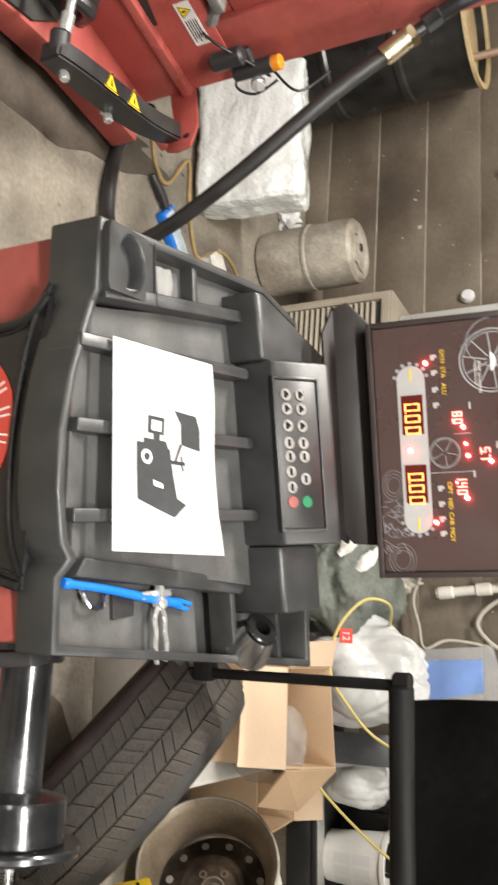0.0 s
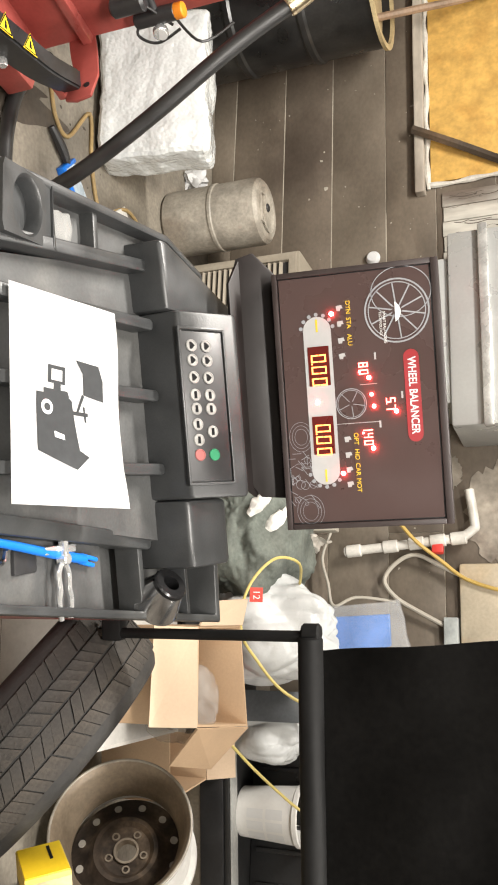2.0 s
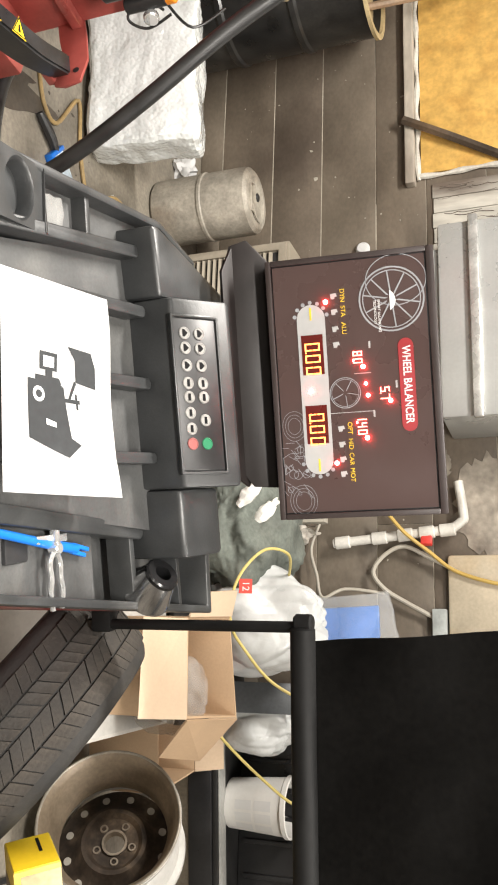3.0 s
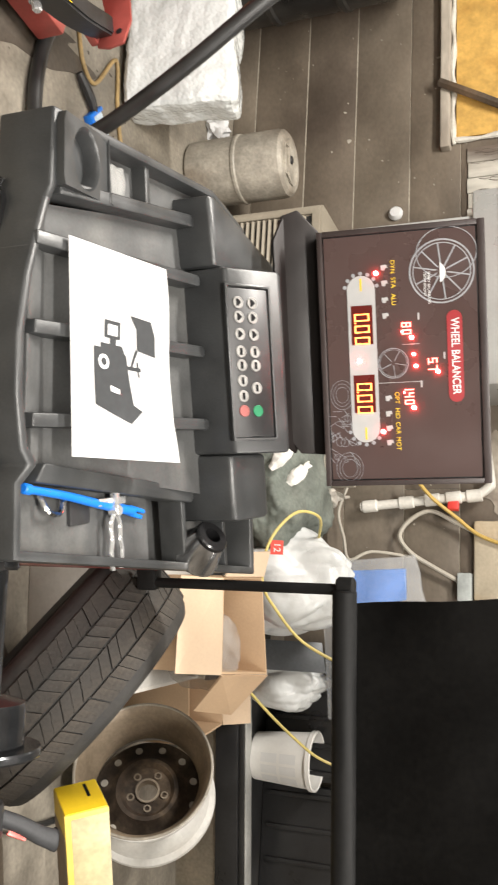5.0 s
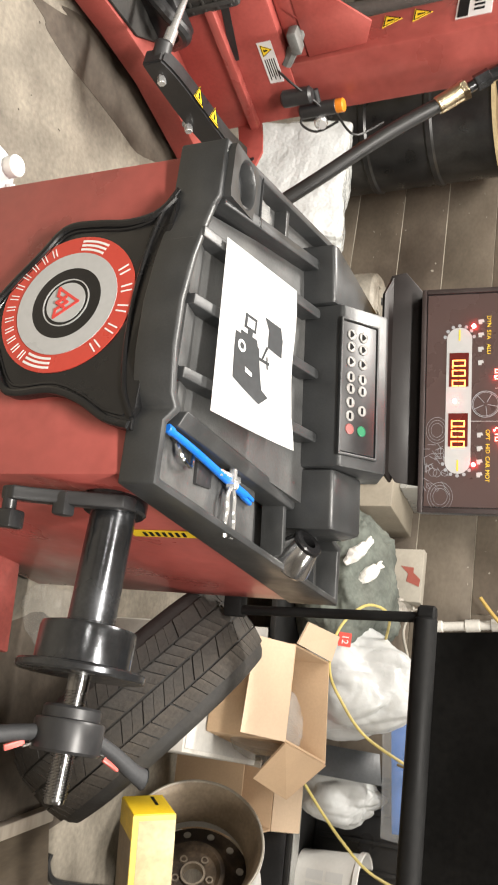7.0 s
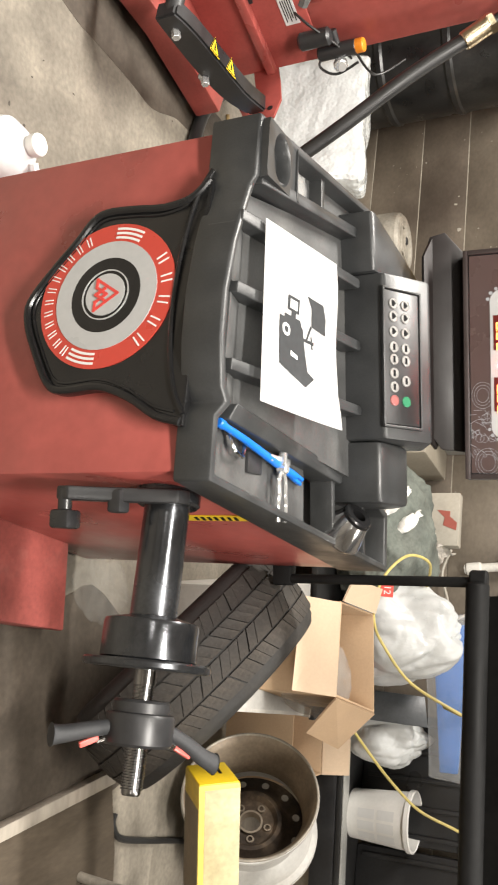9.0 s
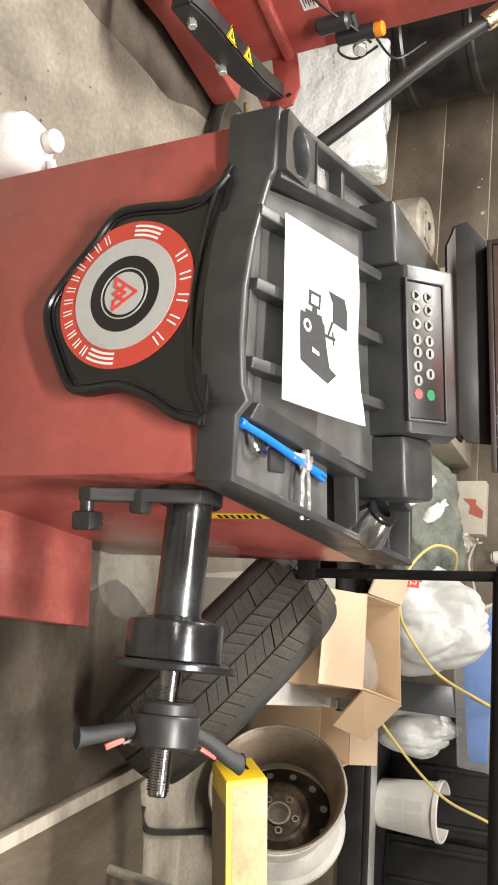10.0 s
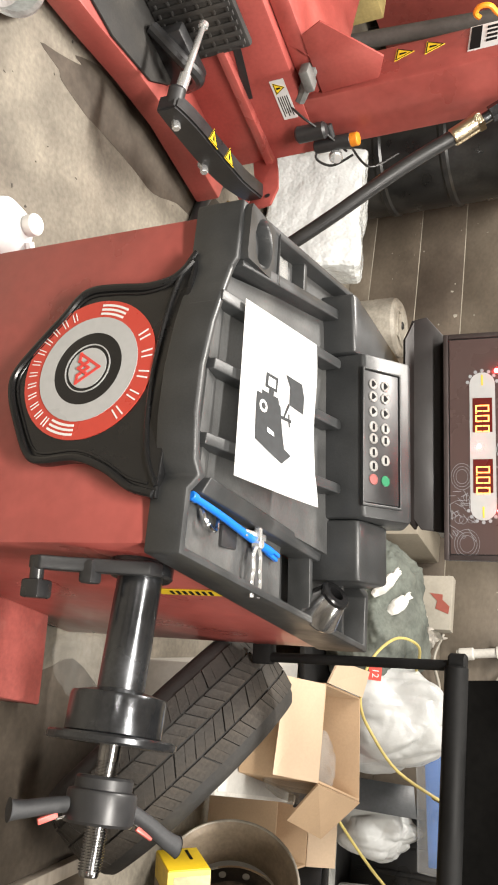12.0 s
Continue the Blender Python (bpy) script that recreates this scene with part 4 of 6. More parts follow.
lathe(bm, [(0.015, 0.02), (0.015, 0.060), (0.017, 0.060), (0.028, 0.060), (0.031, 0.057), (0.031, 0.0505), (0.019, 0.0505), (0.019, 0.02)], None, 48, close=True)
part("collar", bm, GLOSSBLACK, cone, "black collar round the bore")
t = thing("plastic_bag", "crumpled small clear plastic bag in the tray", "bag")
bm = B()
box(bm, (-0.272, 0.165, 0.752), (-0.225, 0.235, 0.778), 0.006)
bmesh.ops.subdivide_edges(bm, edges=bm.edges[:], cuts=3, use_grid_fill=True)
crumple(bm, 0.006, 0.02, 2.0)
part("film", bm, CLEAR, t, soft=60)

# ---- tyre changer ----
TC = pose(-1.2, 1.0, 0, 0, 0, -21.7)


def triangle_sign(t, m, s=0.05):
    bm = B()
    slab(bm, [(-s * 0.62, -s * 0.5), (s * 0.62, -s * 0.5), (0, s * 0.58)], 0.001, m)
    sign = part("warning_sign", bm, YELLOW, t, "yellow triangular warning sign")
    bm = B()
    for a, c in (((-0.62, -0.5), (0.62, -0.5)), ((0.62, -0.5), (0, 0.58)), ((0, 0.58), (-0.62, -0.5))):
        p, q = Vector(a) * s * 0.86, Vector(c) * s * 0.86
        d = (q - p).normalized() * s * 0.03
        n = Vector((-d.y, d.x))
        slab(bm, [tuple(p - n), tuple(q - n), tuple(q + n), tuple(p + n)], 0.0006, m @ Matrix.Translation((0, 0, 0.001)))
    slab(bm, [(-s * 0.1, -s * 0.28), (s * 0.12, -s * 0.28), (s * 0.06, s * 0.1), (-s * 0.05, s * 0.16)], 0.0006, m @ Matrix.Translation((0, 0, 0.001)))
    part("symbol", bm, PRINT, sign)


def tyre_changer():
    t = thing("tyre_changer", "red tyre changer with column and bead breaker arm", "machine", TC)
    bm = B()
    prism(bm, [(-0.70, -0.60), (0.0, -0.60), (0.0, 0.20), (-0.70, 0.20)], 0.10, 0.44, 0.008)
    prism(bm, [(-0.72, -0.62), (-0.03, -0.62), (-0.03, 0.02), (-0.10, 0.10), (-0.72, 0.10)], 0.44, 0.50, 0.012)
    cab = part("cabinet", bm, REDDULL, t)
    bm = B()
    prism(bm, [(-0.70, -0.64), (0.33, -0.64), (0.285, -0.49), (0.225, -0.315), (0.175, -0.12), (0.15, 0.20), (-0.70, 0.22)], 0.03, 0.115, 0.008)
    part("base", bm, REDDULL, t)
    bm = B()
    for x, y in ((-0.6, -0.55), (0.06, -0.55), (0.06, 0.14), (-0.6, 0.14)):
        rod(bm, (x, y, 0), (x, y, 0.05), 0.035)
    part("rubber_feet", bm, RUBBER, t)
    # slot, label, holes on the flank
    side = Matrix(((0, 0, 1, 0.0), (1, 0, 0, 0), (0, 1, 0, 0), (0, 0, 0, 1)))
    bm = B()
    slab(bm, [(-0.20, 0.30), (-0.03, 0.27), (-0.03, 0.295), (-0.20, 0.325)], 0.002, side @ Matrix.Translation((0, 0, 0.001)))
    part("slot", bm, SATINBLACK, cab)
    bm = B()
    slab(bm, [(-0.07, 0.365), (0.065, 0.365), (0.065, 0.41), (-0.07, 0.41)], 0.002, side @ Matrix.Translation((0, 0, 0.001)))
    plate = part("label_plate", bm, PAPER, cab, "white instruction label")
    bm = B()
    for i in range(5):
        slab(bm, [(-0.015, 0.372 + i * 0.007), (0.055 - 0.01 * (i % 2), 0.372 + i * 0.007), (0.055 - 0.01 * (i % 2), 0.375 + i * 0.007), (-0.015, 0.375 + i * 0.007)], 0.0006, side @ Matrix.Translation((0, 0, 0.003)))
    part("print", bm, PRINT, plate)
    triangle_sign(cab, side @ Matrix.Translation((-0.043, 0.388, 0.003)), 0.032)
    # ribbed pad, and a flat black plate laid over the base
    bm = B()
    box(bm, (0.0, -0.62, 0.116), (0.03, -0.20, 0.37), 0.012)
    slats = [((0.029, -0.61 + i * 0.029, 0.13), (0.038, -0.595 + i * 0.029, 0.36)) for i in range(14)] + [((0.029, -0.61, 0.14 + i * 0.04), (0.036, -0.21, 0.15 + i * 0.04)) for i in range(6)]
    prism(bm, [(0.03, -0.62), (0.27, -0.62), (0.265, -0.45), (0.20, -0.27), (0.12, -0.20), (0.03, -0.20)], 0.1155, 0.125, 0.003)
    pad = part("rest_pad", bm, RUBBER, t, "black ribbed rubber rest pad with a flat black plate")
    for lo, hi in slats:
        bm = B()
        box(bm, lo, hi, 0.002)
        part("rib", bm, RUBBER, pad)
    # breaker blade and rod
    bm = B()
    tube(bm, [(0.09, -0.36, 0.14), (0.13, -0.28, 0.20), (0.12, -0.20, 0.22), (0.08, -0.16, 0.15)], 0.02, 10)
    box(bm, (0.05, -0.34, 0.10), (0.10, -0.17, 0.22), 0.01)
    part("breaker_blade", bm, SATINBLACK, t, "black bead breaker blade")
    bm = B()
    rod(bm, (0.10, -0.335, 0.296), (0.30, -0.287, 0.262), 0.008, 0.011)
    rod(bm, (0.095, -0.336, 0.297), (0.115, -0.332, 0.294), 0.014, bevel=0.004)
    rod(bm, (0.265, -0.296, 0.268), (0.315, -0.284, 0.260), 0.016, bevel=0.003)
    part("piston_rod", bm, CHROME, t, "chrome piston rod")
    bm = B()
    rod(bm, (0.312, -0.295, 0.258), (0.362, -0.262, 0.240), 0.024, bevel=0.006)
    part("clevis", bm, SATINBLACK, t, "black clevis")
    bm = B()
    path = [(0.36, -0.29, 0.235), (0.345, -0.22, 0.245), (0.285, -0.06, 0.242), (0.235, 0.07, 0.245), (0.18, 0.18, 0.258)]
    line = smooth_line(path, 5)
    rings = []
    for i, p in enumerate(line):
        d = (line[min(i + 1, len(line) - 1)] - line[max(i - 1, 0)]).normalized()
        n = Vector((d.y, -d.x, 0)).normalized()
        h = 0.03 + 0.012 * math.sin(i / (len(line) - 1) * math.pi)
        rings.append([bm.verts.new(p + n * sx * 0.026 + Vector((0, 0, sz * h))) for sx, sz in ((-1, -1), (1, -1), (1, 1), (-1, 1))])
    for a, c in zip(rings, rings[1:]):
        for j in range(4):
            bm.faces.new((a[j], a[(j + 1) % 4], c[(j + 1) % 4], c[j]))
    bm.faces.new(rings[0])
    bm.faces.new(rings[-1][::-1])
    bmesh.ops.recalc_face_normals(bm, faces=bm.faces)
    bmesh.ops.bevel(bm, geom=[e for e in bm.edges if e.calc_face_angle(0) > 0.9], offset=0.006, segments=2, affect="EDGES")
    arm = part("breaker_arm", bm, SATINBLACK, t, "black curved bead breaker arm")
    rod_dir = Vector((0.93, 0.3, 0.2)).normalized()
    for p in ((0.355, -0.24, 0.234), (0.282, -0.04, 0.205)):
        bm = B()
        q = Vector(p)
        rod(bm, q, q + rod_dir * 0.045, 0.012, bevel=0.002, n=6)
        rod(bm, q + rod_dir * 0.012, q + rod_dir * 0.018, 0.018)
        part("bolt", bm, CHROME, arm)
    for i in (8, 11):
        d = (line[i + 1] - line[i - 1]).normalized()
        n = Vector((0, 0, 1))
        n = (n - d * n.dot(d)).normalized()
        m = Matrix((d, n.cross(d), n)).transposed().to_4x4()
        m.translation = line[i] + n * (0.0312 + 0.012 * math.sin(i / (len(line) - 1) * math.pi))
        triangle_sign(arm, m, 0.046)
    bm = B()
    flat = Matrix(((1, 0, 0, 0), (0, 0, -1, 0.205), (0, 1, 0, 0), (0, 0, 0, 1)))
    slab(bm, [(-0.01, 0.20), (0.06, 0.22), (0.13, 0.245), (0.225, 0.235), (0.235, 0.272), (0.225, 0.315), (0.15, 0.325), (0.06, 0.305), (-0.01, 0.285)], 0.01, flat, 0.003)
    box(bm, (-0.005, -0.24, 0.255), (0.028, 0.205, 0.283), 0.004)
    box(bm, (0.165, 0.15, 0.212), (0.212, 0.205, 0.236), 0.004)
    lug = part("hinge_lug", bm, RED, t, "red steel hinge lug")
    # Flat black disc in place of a bore; the hole's shade is its colour.
    bm = B()
    slab(bm, disc(0.185, 0.296, 0.009, 20), 0.0008, flat @ Matrix.Translation((0, 0, 0.0102)))
    part("pin_hole", bm, SATINBLACK, lug)
    # column
    bm = B()
    box(bm, (-0.19, 0.02, 0.10), (-0.005, 0.20, 1.75), 0.012)
    col = part("column", bm, RED, t, "tall red square column")
    for z in (0.74, 0.83):
        triangle_sign(col, Matrix(((1, 0, 0, -0.13), (0, 0, -1, 0.0195), (0, 1, 0, z), (0, 0, 0, 1))), 0.052)
    bm = B()
    slab(bm, [(-0.18, 0.93), (-0.06, 0.93), (-0.06, 1.03), (-0.18, 1.03)], 0.0012, Matrix(((1, 0, 0, 0), (0, 0, -1, 0.0195), (0, 1, 0, 0), (0, 0, 0, 1))))
    plate = part("label_plate", bm, PAPER, col, "black and white label plate")
    bm = B()
    slab(bm, [(-0.175, 0.935), (-0.065, 0.935), (-0.065, 0.965), (-0.175, 0.965)], 0.0008, Matrix(((1, 0, 0, 0), (0, 0, -1, 0.018), (0, 1, 0, 0), (0, 0, 0, 1))))
    for i in range(4):
        slab(bm, [(-0.165 + i * 0.022, 0.98), (-0.153 + i * 0.022, 0.98), (-0.153 + i * 0.022, 1.01), (-0.165 + i * 0.022, 1.01)], 0.0008, Matrix(((1, 0, 0, 0), (0, 0, -1, 0.018), (0, 1, 0, 0), (0, 0, 0, 1))))
    part("print", bm, PRINT, plate)
    bm = B()
    prism(bm, [(0.20, 0.500), (0.226, 0.565), (0.079, 0.71), (0.017, 0.679), (0.01, 0.50)], -0.008, 0.0, 0.001, Matrix(((0, 0, 1, -0.022), (-1, 0, 0, 0.03), (0, 1, 0, 0), (0, 0, 0, 1))))
    prism(bm, [(-0.19, -0.15), (-0.03, -0.15), (-0.03, 0.03), (-0.19, 0.03)], lambda x, y: 0.60 + (y - 0.03) * 0.85, lambda x, y: 0.608 + (y - 0.03) * 0.85, 0.0)
    part("gusset", bm, REDDULL, t, "folded red gusset plate")
    bm = B()
    box(bm, (-0.02, -0.09, 0.47), (0.03, -0.02, 0.50), 0.006)
    tube(bm, [(-0.01, 0.02, 0.43), (-0.02, -0.04, 0.48), (-0.06, -0.08, 0.52)], 0.018, 8)
    part("pedal_linkage", bm, pmat("grey_rubber", (0.12, 0.12, 0.115), 0.6), t, "grey rubber buffer")
    # air regulator
    bm = B()
    rod(bm, (0.035, 0.16, 0.44), (0.035, 0.16, 0.56), 0.022, bevel=0.004)
    rod(bm, (0.02, 0.10, 0.50), (0.05, 0.22, 0.50), 0.012, bevel=0.002)
    rod(bm, (0.045, 0.10, 0.40), (0.045, 0.10, 0.50), 0.026, bevel=0.008)
    regulator = part("air_regulator", bm, SATINBLACK, t, "black air regulator and oiler")
    bm = B()
    lathe(bm, [(0, 0), (0.019, 0), (0.021, 0.004), (0.021, 0.034), (0.018, 0.038), (0, 0.038)], Matrix.Translation((0.035, 0.16, 0.545)), 12)
    part("knob", bm, pmat("orange_plastic", (0.85, 0.28, 0.02), 0.4, var=0.05, bump=0), regulator, "orange adjusting knob")
    bm = B()
    rod(bm, (0.05, 0.19, 0.50), (0.068, 0.192, 0.505), 0.021, bevel=0.003)
    gauge = part("pressure_gauge", bm, CHROME, regulator, "small round pressure gauge")
    bm = B()
    rod(bm, (0.067, 0.192, 0.505), (0.0695, 0.192, 0.505), 0.017)
    part("dial", bm, PAPER, gauge)
    for k, path in enumerate(([(0.02, 0.02, 0.41), (0.05, 0.05, 0.45), (0.05, 0.12, 0.50), (0.03, 0.2, 0.53)], [(0.03, 0.15, 0.47), (0.06, 0.18, 0.44), (0.06, 0.22, 0.48), (0.04, 0.21, 0.55)], [(0.04, 0.17, 0.55), (0.02, 0.28, 0.58), (-0.05, 0.30, 0.66)])):
        bm = B()
        tube(bm, path, 0.004, 8)
        part("air_line", bm, HOSE, regulator)
    return t


tyre_changer()
t = thing("orange_hook", "small orange hook hanging on the red column", "hook", TC)
bm = B()
tube(bm, [(-0.196, 0.03, 1.03), (-0.20, 0.004, 1.005), (-0.20, -0.021, 0.99), (-0.20, -0.025, 0.962), (-0.20, -0.008, 0.947), (-0.20, 0.008, 0.957)], 0.008, 8)
part("hook", bm, bpy.data.materials["orange_plastic"], t)

# ---- air hose ----
t = thing("air_hose", "thick black rubber hose with metal end fitting", "hose")
bm = B()
tube(bm, [(-1.035, 1.10, 0.900), (-0.97, 1.08, 0.785), (-0.90, 1.06, 0.68), (-0.815, 1.05, 0.545), (-0.735, 1.045, 0.40), (-0.68, 1.05, 0.27), (-0.655, 1.06, 0.16), (-0.68, 1.09, 0.08), (-0.76, 1.10, 0.035), (-0.90, 1.13, 0.026), (-1.05, 1.2, 0.026), (-1.2, 1.35, 0.026)], 0.021, 14, 8)
hose = part("hose", bm, HOSE, t)
bm = B()
rod(bm, (-1.02, 1.095, 0.877), (-1.062, 1.105, 0.945), 0.026, bevel=0.003)
rod(bm, (-1.058, 1.104, 0.94), (-1.068, 1.107, 0.957), 0.030, n=6, bevel=0.002)
part("ferrule", bm, BRASS, hose, "bright metal ferrule")
bm = B()
rod(bm, (-1.066, 1.107, 0.955), (-1.095, 1.11, 1.01), 0.016)
rod(bm, (-1.08, 1.108, 0.98), (-1.10, 1.11, 1.02), 0.024, n=6, bevel=0.002)
tube(bm, [(-1.095, 1.11, 1.01), (-1.13, 1.13, 1.08), (-1.16, 1.16, 1.2), (-1.17, 1.17, 1.45)], 0.02, 10)
part("coupling", bm, DARKSTEEL, hose, "dark steel coupling")

# ---- against the wall, beside the tyre changer ----
t = thing("bubble_wrap_parcel", "white bubble-wrapped parcel standing on the floor", "parcel", pose(-1.235, 1.725, 0.0, -14, 0, -6))
bm = B()
box(bm, (-0.255, -0.09, 0.005), (0.265, 0.09, 0.385), 0.03, None, 3)
bmesh.ops.subdivide_edges(bm, edges=bm.edges[:], cuts=34, use_grid_fill=True)
crumple(bm, 0.016, 0.16, 3.0)
crumple(bm, 0.005, 0.05, 5.0)
crumple(bm, 0.003, 0.025, 8.0)
WRAP = pmat("bubble_wrap", (0.72, 0.75, 0.745), 0.2, coat=0.9, var=0.05, scale=16, bump=0, second=(0.55, 0.575, 0.57), amount=0.6, spec=0.9)
nt = WRAP.node_tree
cells, dent = nt.nodes.new("ShaderNodeTexVoronoi"), nt.nodes.new("ShaderNodeBump")
cells.inputs["Scale"].default_value = 75.0
dent.inputs["Strength"].default_value, dent.inputs["Distance"].default_value, dent.invert = 0.4, 0.005, True
nt.links.new(nt.nodes["Texture Coordinate"].outputs["Object"], cells.inputs["Vector"])
nt.links.new(cells.outputs["Distance"], dent.inputs["Height"])
for socket in ("Normal", "Coat Normal"):
    nt.links.new(dent.outputs["Normal"], nt.nodes["Principled BSDF"].inputs[socket])
part("wrap", bm, WRAP, t, soft=180)

t = thing("gas_canister", "dirty pale grey steel canister standing on the floor", "canister", pose(-0.925, 2.26, 0))
bm = B()
lathe(bm, [(0, 0), (0.115, 0.0), (0.128, 0.012), (0.130, 0.03), (0.130, 0.20), (0.134, 0.205), (0.134, 0.215), (0.130, 0.22), (0.130, 0.37), (0.126, 0.39), (0.112, 0.402), (0.09, 0.404), (0.08, 0.398), (0, 0.396)], None, 40)
GREYCAN = pmat("grimy_grey_enamel", (0.31, 0.285, 0.24), 0.55, var=0.3, scale=12, bump=0.25, second=(0.15, 0.12, 0.09), amount=1.0)
part("body", bm, GREYCAN, t)
bm = B()
rod(bm, (-0.02, 0.03, 0.394), (-0.02, 0.03, 0.402), 0.017, bevel=0.003)
part("cap", bm, SATINBLACK, t)
bm = B()
tube(bm, [(0.02, -0.045, 0.398), (0.035, -0.05, 0.405), (0.06, -0.04, 0.407), (0.08, 0.0, 0.405), (0.085, 0.04, 0.398)], 0.0035, 8)
part("handle", bm, GREYCAN, t)
bm = B()
ring_wall(bm, [(-0.06, -0.075), (0.06, -0.075), (0.06, -0.02), (-0.06, -0.02)], 0.008, 0.397, 0.409, 0.002)
part("lid_plate", bm, GREYCAN, t)

t = thing("oil_drum", "black steel drum with a tan open top", "drum", pose(-1.83, 2.43, 0))
bm = B()
lathe(bm, [(0, 0), (0.245, 0), (0.25, 0.01), (0.25, 0.27), (0.258, 0.28), (0.258, 0.30), (0.25, 0.31), (0.25, 0.56), (0.258, 0.57), (0.258, 0.59), (0.25, 0.60), (0.25, 0.84), (0.256, 0.85), (0.256, 0.862), (0.24, 0.862), (0.238, 0.80), (0, 0.80)], None, 48)
part("shell", bm, pmat("oily_black_drum", (0.012, 0.012, 0.012), 0.35, var=0.4, scale=8, bump=0.1, second=(0.08, 0.075, 0.065), amount=0.4), t)
bm = B()
lathe(bm, [(0.2385, 0.866), (0.262, 0.866), (0.262, 0.852), (0.2385, 0.852)], None, 48, close=True)
part("rim", bm, pmat("tan_drum_rim", (0.45, 0.36, 0.2), 0.6), t, "tan painted rim")
bm = B()
lathe(bm, [(0, 0.81), (0.236, 0.81), (0.236, 0.82), (0, 0.82)], None, 40)
part("lid", bm, pmat("tan_drum_lid", (0.42, 0.33, 0.19), 0.7, second=(0.2, 0.15, 0.1)), t, "tan board lid")

# boarded opening in the wall
t = thing("boarded_window", "yellow insulation panel boarding up a framed opening", "window", WALL)
OSB = pmat("yellow_fibre_board", (0.62, 0.38, 0.1), 0.75, var=0.18, scale=18, bump=0.4, fine=60, second=(0.5, 0.27, 0.06), amount=0.7)
bm = B()
box(bm, (-2.6, -0.012, 0.985), (-1.08, -0.003, 1.95), 0.002)
part("panel", bm, OSB, t)
PALEWOOD = pmat("weathered_pale_timber", (0.42, 0.38, 0.32), 0.75, var=0.25, scale=10, bump=0.4, fine=50, second=(0.24, 0.2, 0.16), amount=0.8, stretch=(0.3, 1, 1))
bm = B()
box(bm, (-2.65, -0.045, 0.925), (-1.03, -0.003, 0.965), 0.004)
bmesh.ops.subdivide_edges(bm, edges=bm.edges[:], cuts=6, use_grid_fill=True)
crumple(bm, 0.003, 0.05, 1.0)
part("sill", bm, PALEWOOD, t, "weathered pale timber sill")
FOAM = pmat("dirty_white_foam", (0.62, 0.6, 0.54), 0.85, var=0.2, scale=14, bump=0.4, second=(0.4, 0.36, 0.3), amount=0.6)
bm = B()
tube(bm, [(-2.65 + i * 0.08, -0.014 - 0.004 * (i % 2), 0.974 + 0.004 * math.sin(i * 2.3)) for i in range(21)], lambda q: 0.010 + 0.003 * math.sin(q * 61), 8)
tube(bm, [(-1.068 + 0.004 * math.sin(i * 1.7), -0.014, 0.975 + i * 0.09) for i in range(11)], lambda q: 0.010 + 0.003 * math.sin(q * 41), 8)
part("foam_bead", bm, FOAM, t, "white expanding foam bead")
t = thing("whitewashed_patch", "flaking whitewashed patch of rough timber wall", "panel", WALL)
PEEL = pmat("flaking_whitewash", (0.55, 0.53, 0.47), 0.85, var=0.2, scale=12, bump=0.5, fine=40, second=(0.12, 0.09, 0.07), amount=0.95, stretch=(1, 1, 0.25))
for i in range(7):
    bm = B()
    box(bm, (-1.026 + i * 0.066, -0.013, 1.028 + 0.004 * (i % 2)), (-0.962 + i * 0.066, -0.004, 1.9), 0.003)
    part("board", bm, PEEL, t)
bm = B()
rng = random.Random(31)
for i in range(26):
    x, z = -1.015 + rng.random() * 0.42, 1.03 + rng.random() * 0.25
    tube(bm, [(x + 0.004 * math.sin(k * 1.9 + i), -0.0132, z + k * rng.uniform(0.016, 0.03)) for k in range(6)], rng.uniform(0.0008, 0.0022), 5, 3)
tagged(part("grain_cracks", bm, pmat("dark_grain", (0.09, 0.07, 0.055), 0.9, bump=0), t), kind="stuff")
t = thing("steel_bar", "flat rusty steel bar leaning on the sill", "bar")
bm = B()
tube(bm, [(-1.293, 2.643, 0.923), (-1.196, 2.631, 1.097), (-1.095, 2.628, 1.272), (-1.003, 2.618, 1.433)], 0.019, 6, 2)
part("bar", bm, pmat("rusty_dark_steel", (0.11, 0.085, 0.065), 0.5, 0.5, second=(0.25, 0.16, 0.09)), t)
t = thing("wooden_pole", "pale brown wooden pole leaning above the sill", "pole")
bm = B()
tube(bm, [(-1.749, 2.556, 0.771), (-1.776, 2.612, 0.983), (-1.822, 2.703, 1.122), (-1.870, 2.784, 1.299)], 0.016, 8, 2)
part("pole", bm, pmat("brown_pole_wood", (0.25, 0.17, 0.11), 0.6), t)

# red tool chest behind the tyre changer
t = thing("tool_chest", "red drawer tool chest against the wall", "cabinet", WALL @ pose(-3.35, -0.32, 0))
bm = B()
box(bm, (-0.45, -0.22, 0.08), (0.45, 0.25, 1.05), 0.01)
body = part("body", bm, RED, t)
for i in range(7):
    bm = B()
    box(bm, (-0.42, -0.235, 0.12 + i * 0.13), (0.42, -0.215, 0.235 + i * 0.13), 0.005)
    drawer = part("drawer", bm, REDDULL, body)
    bm = B()
    box(bm, (-0.40, -0.25, 0.215 + i * 0.13), (0.40, -0.232, 0.232 + i * 0.13), 0.003)
    part("handle", bm, STEEL, drawer)
for k in range(4):
    bm = B()
    rod(bm, (-0.38 + 0.76 * (k % 2), -0.15 + 0.3 * (k // 2), 0.0), (-0.38 + 0.76 * (k % 2), -0.15 + 0.3 * (k // 2), 0.085), 0.035)
    part("caster", bm, RUBBER, t)
t = thing("olive_carton", "olive brown carton standing on the floor", "box", pose(-2.35, 1.75, 0, 0, 0, -15))
bm = B()
box(bm, (-0.2, -0.15, 0), (0.2, 0.15, 0.42), 0.004)
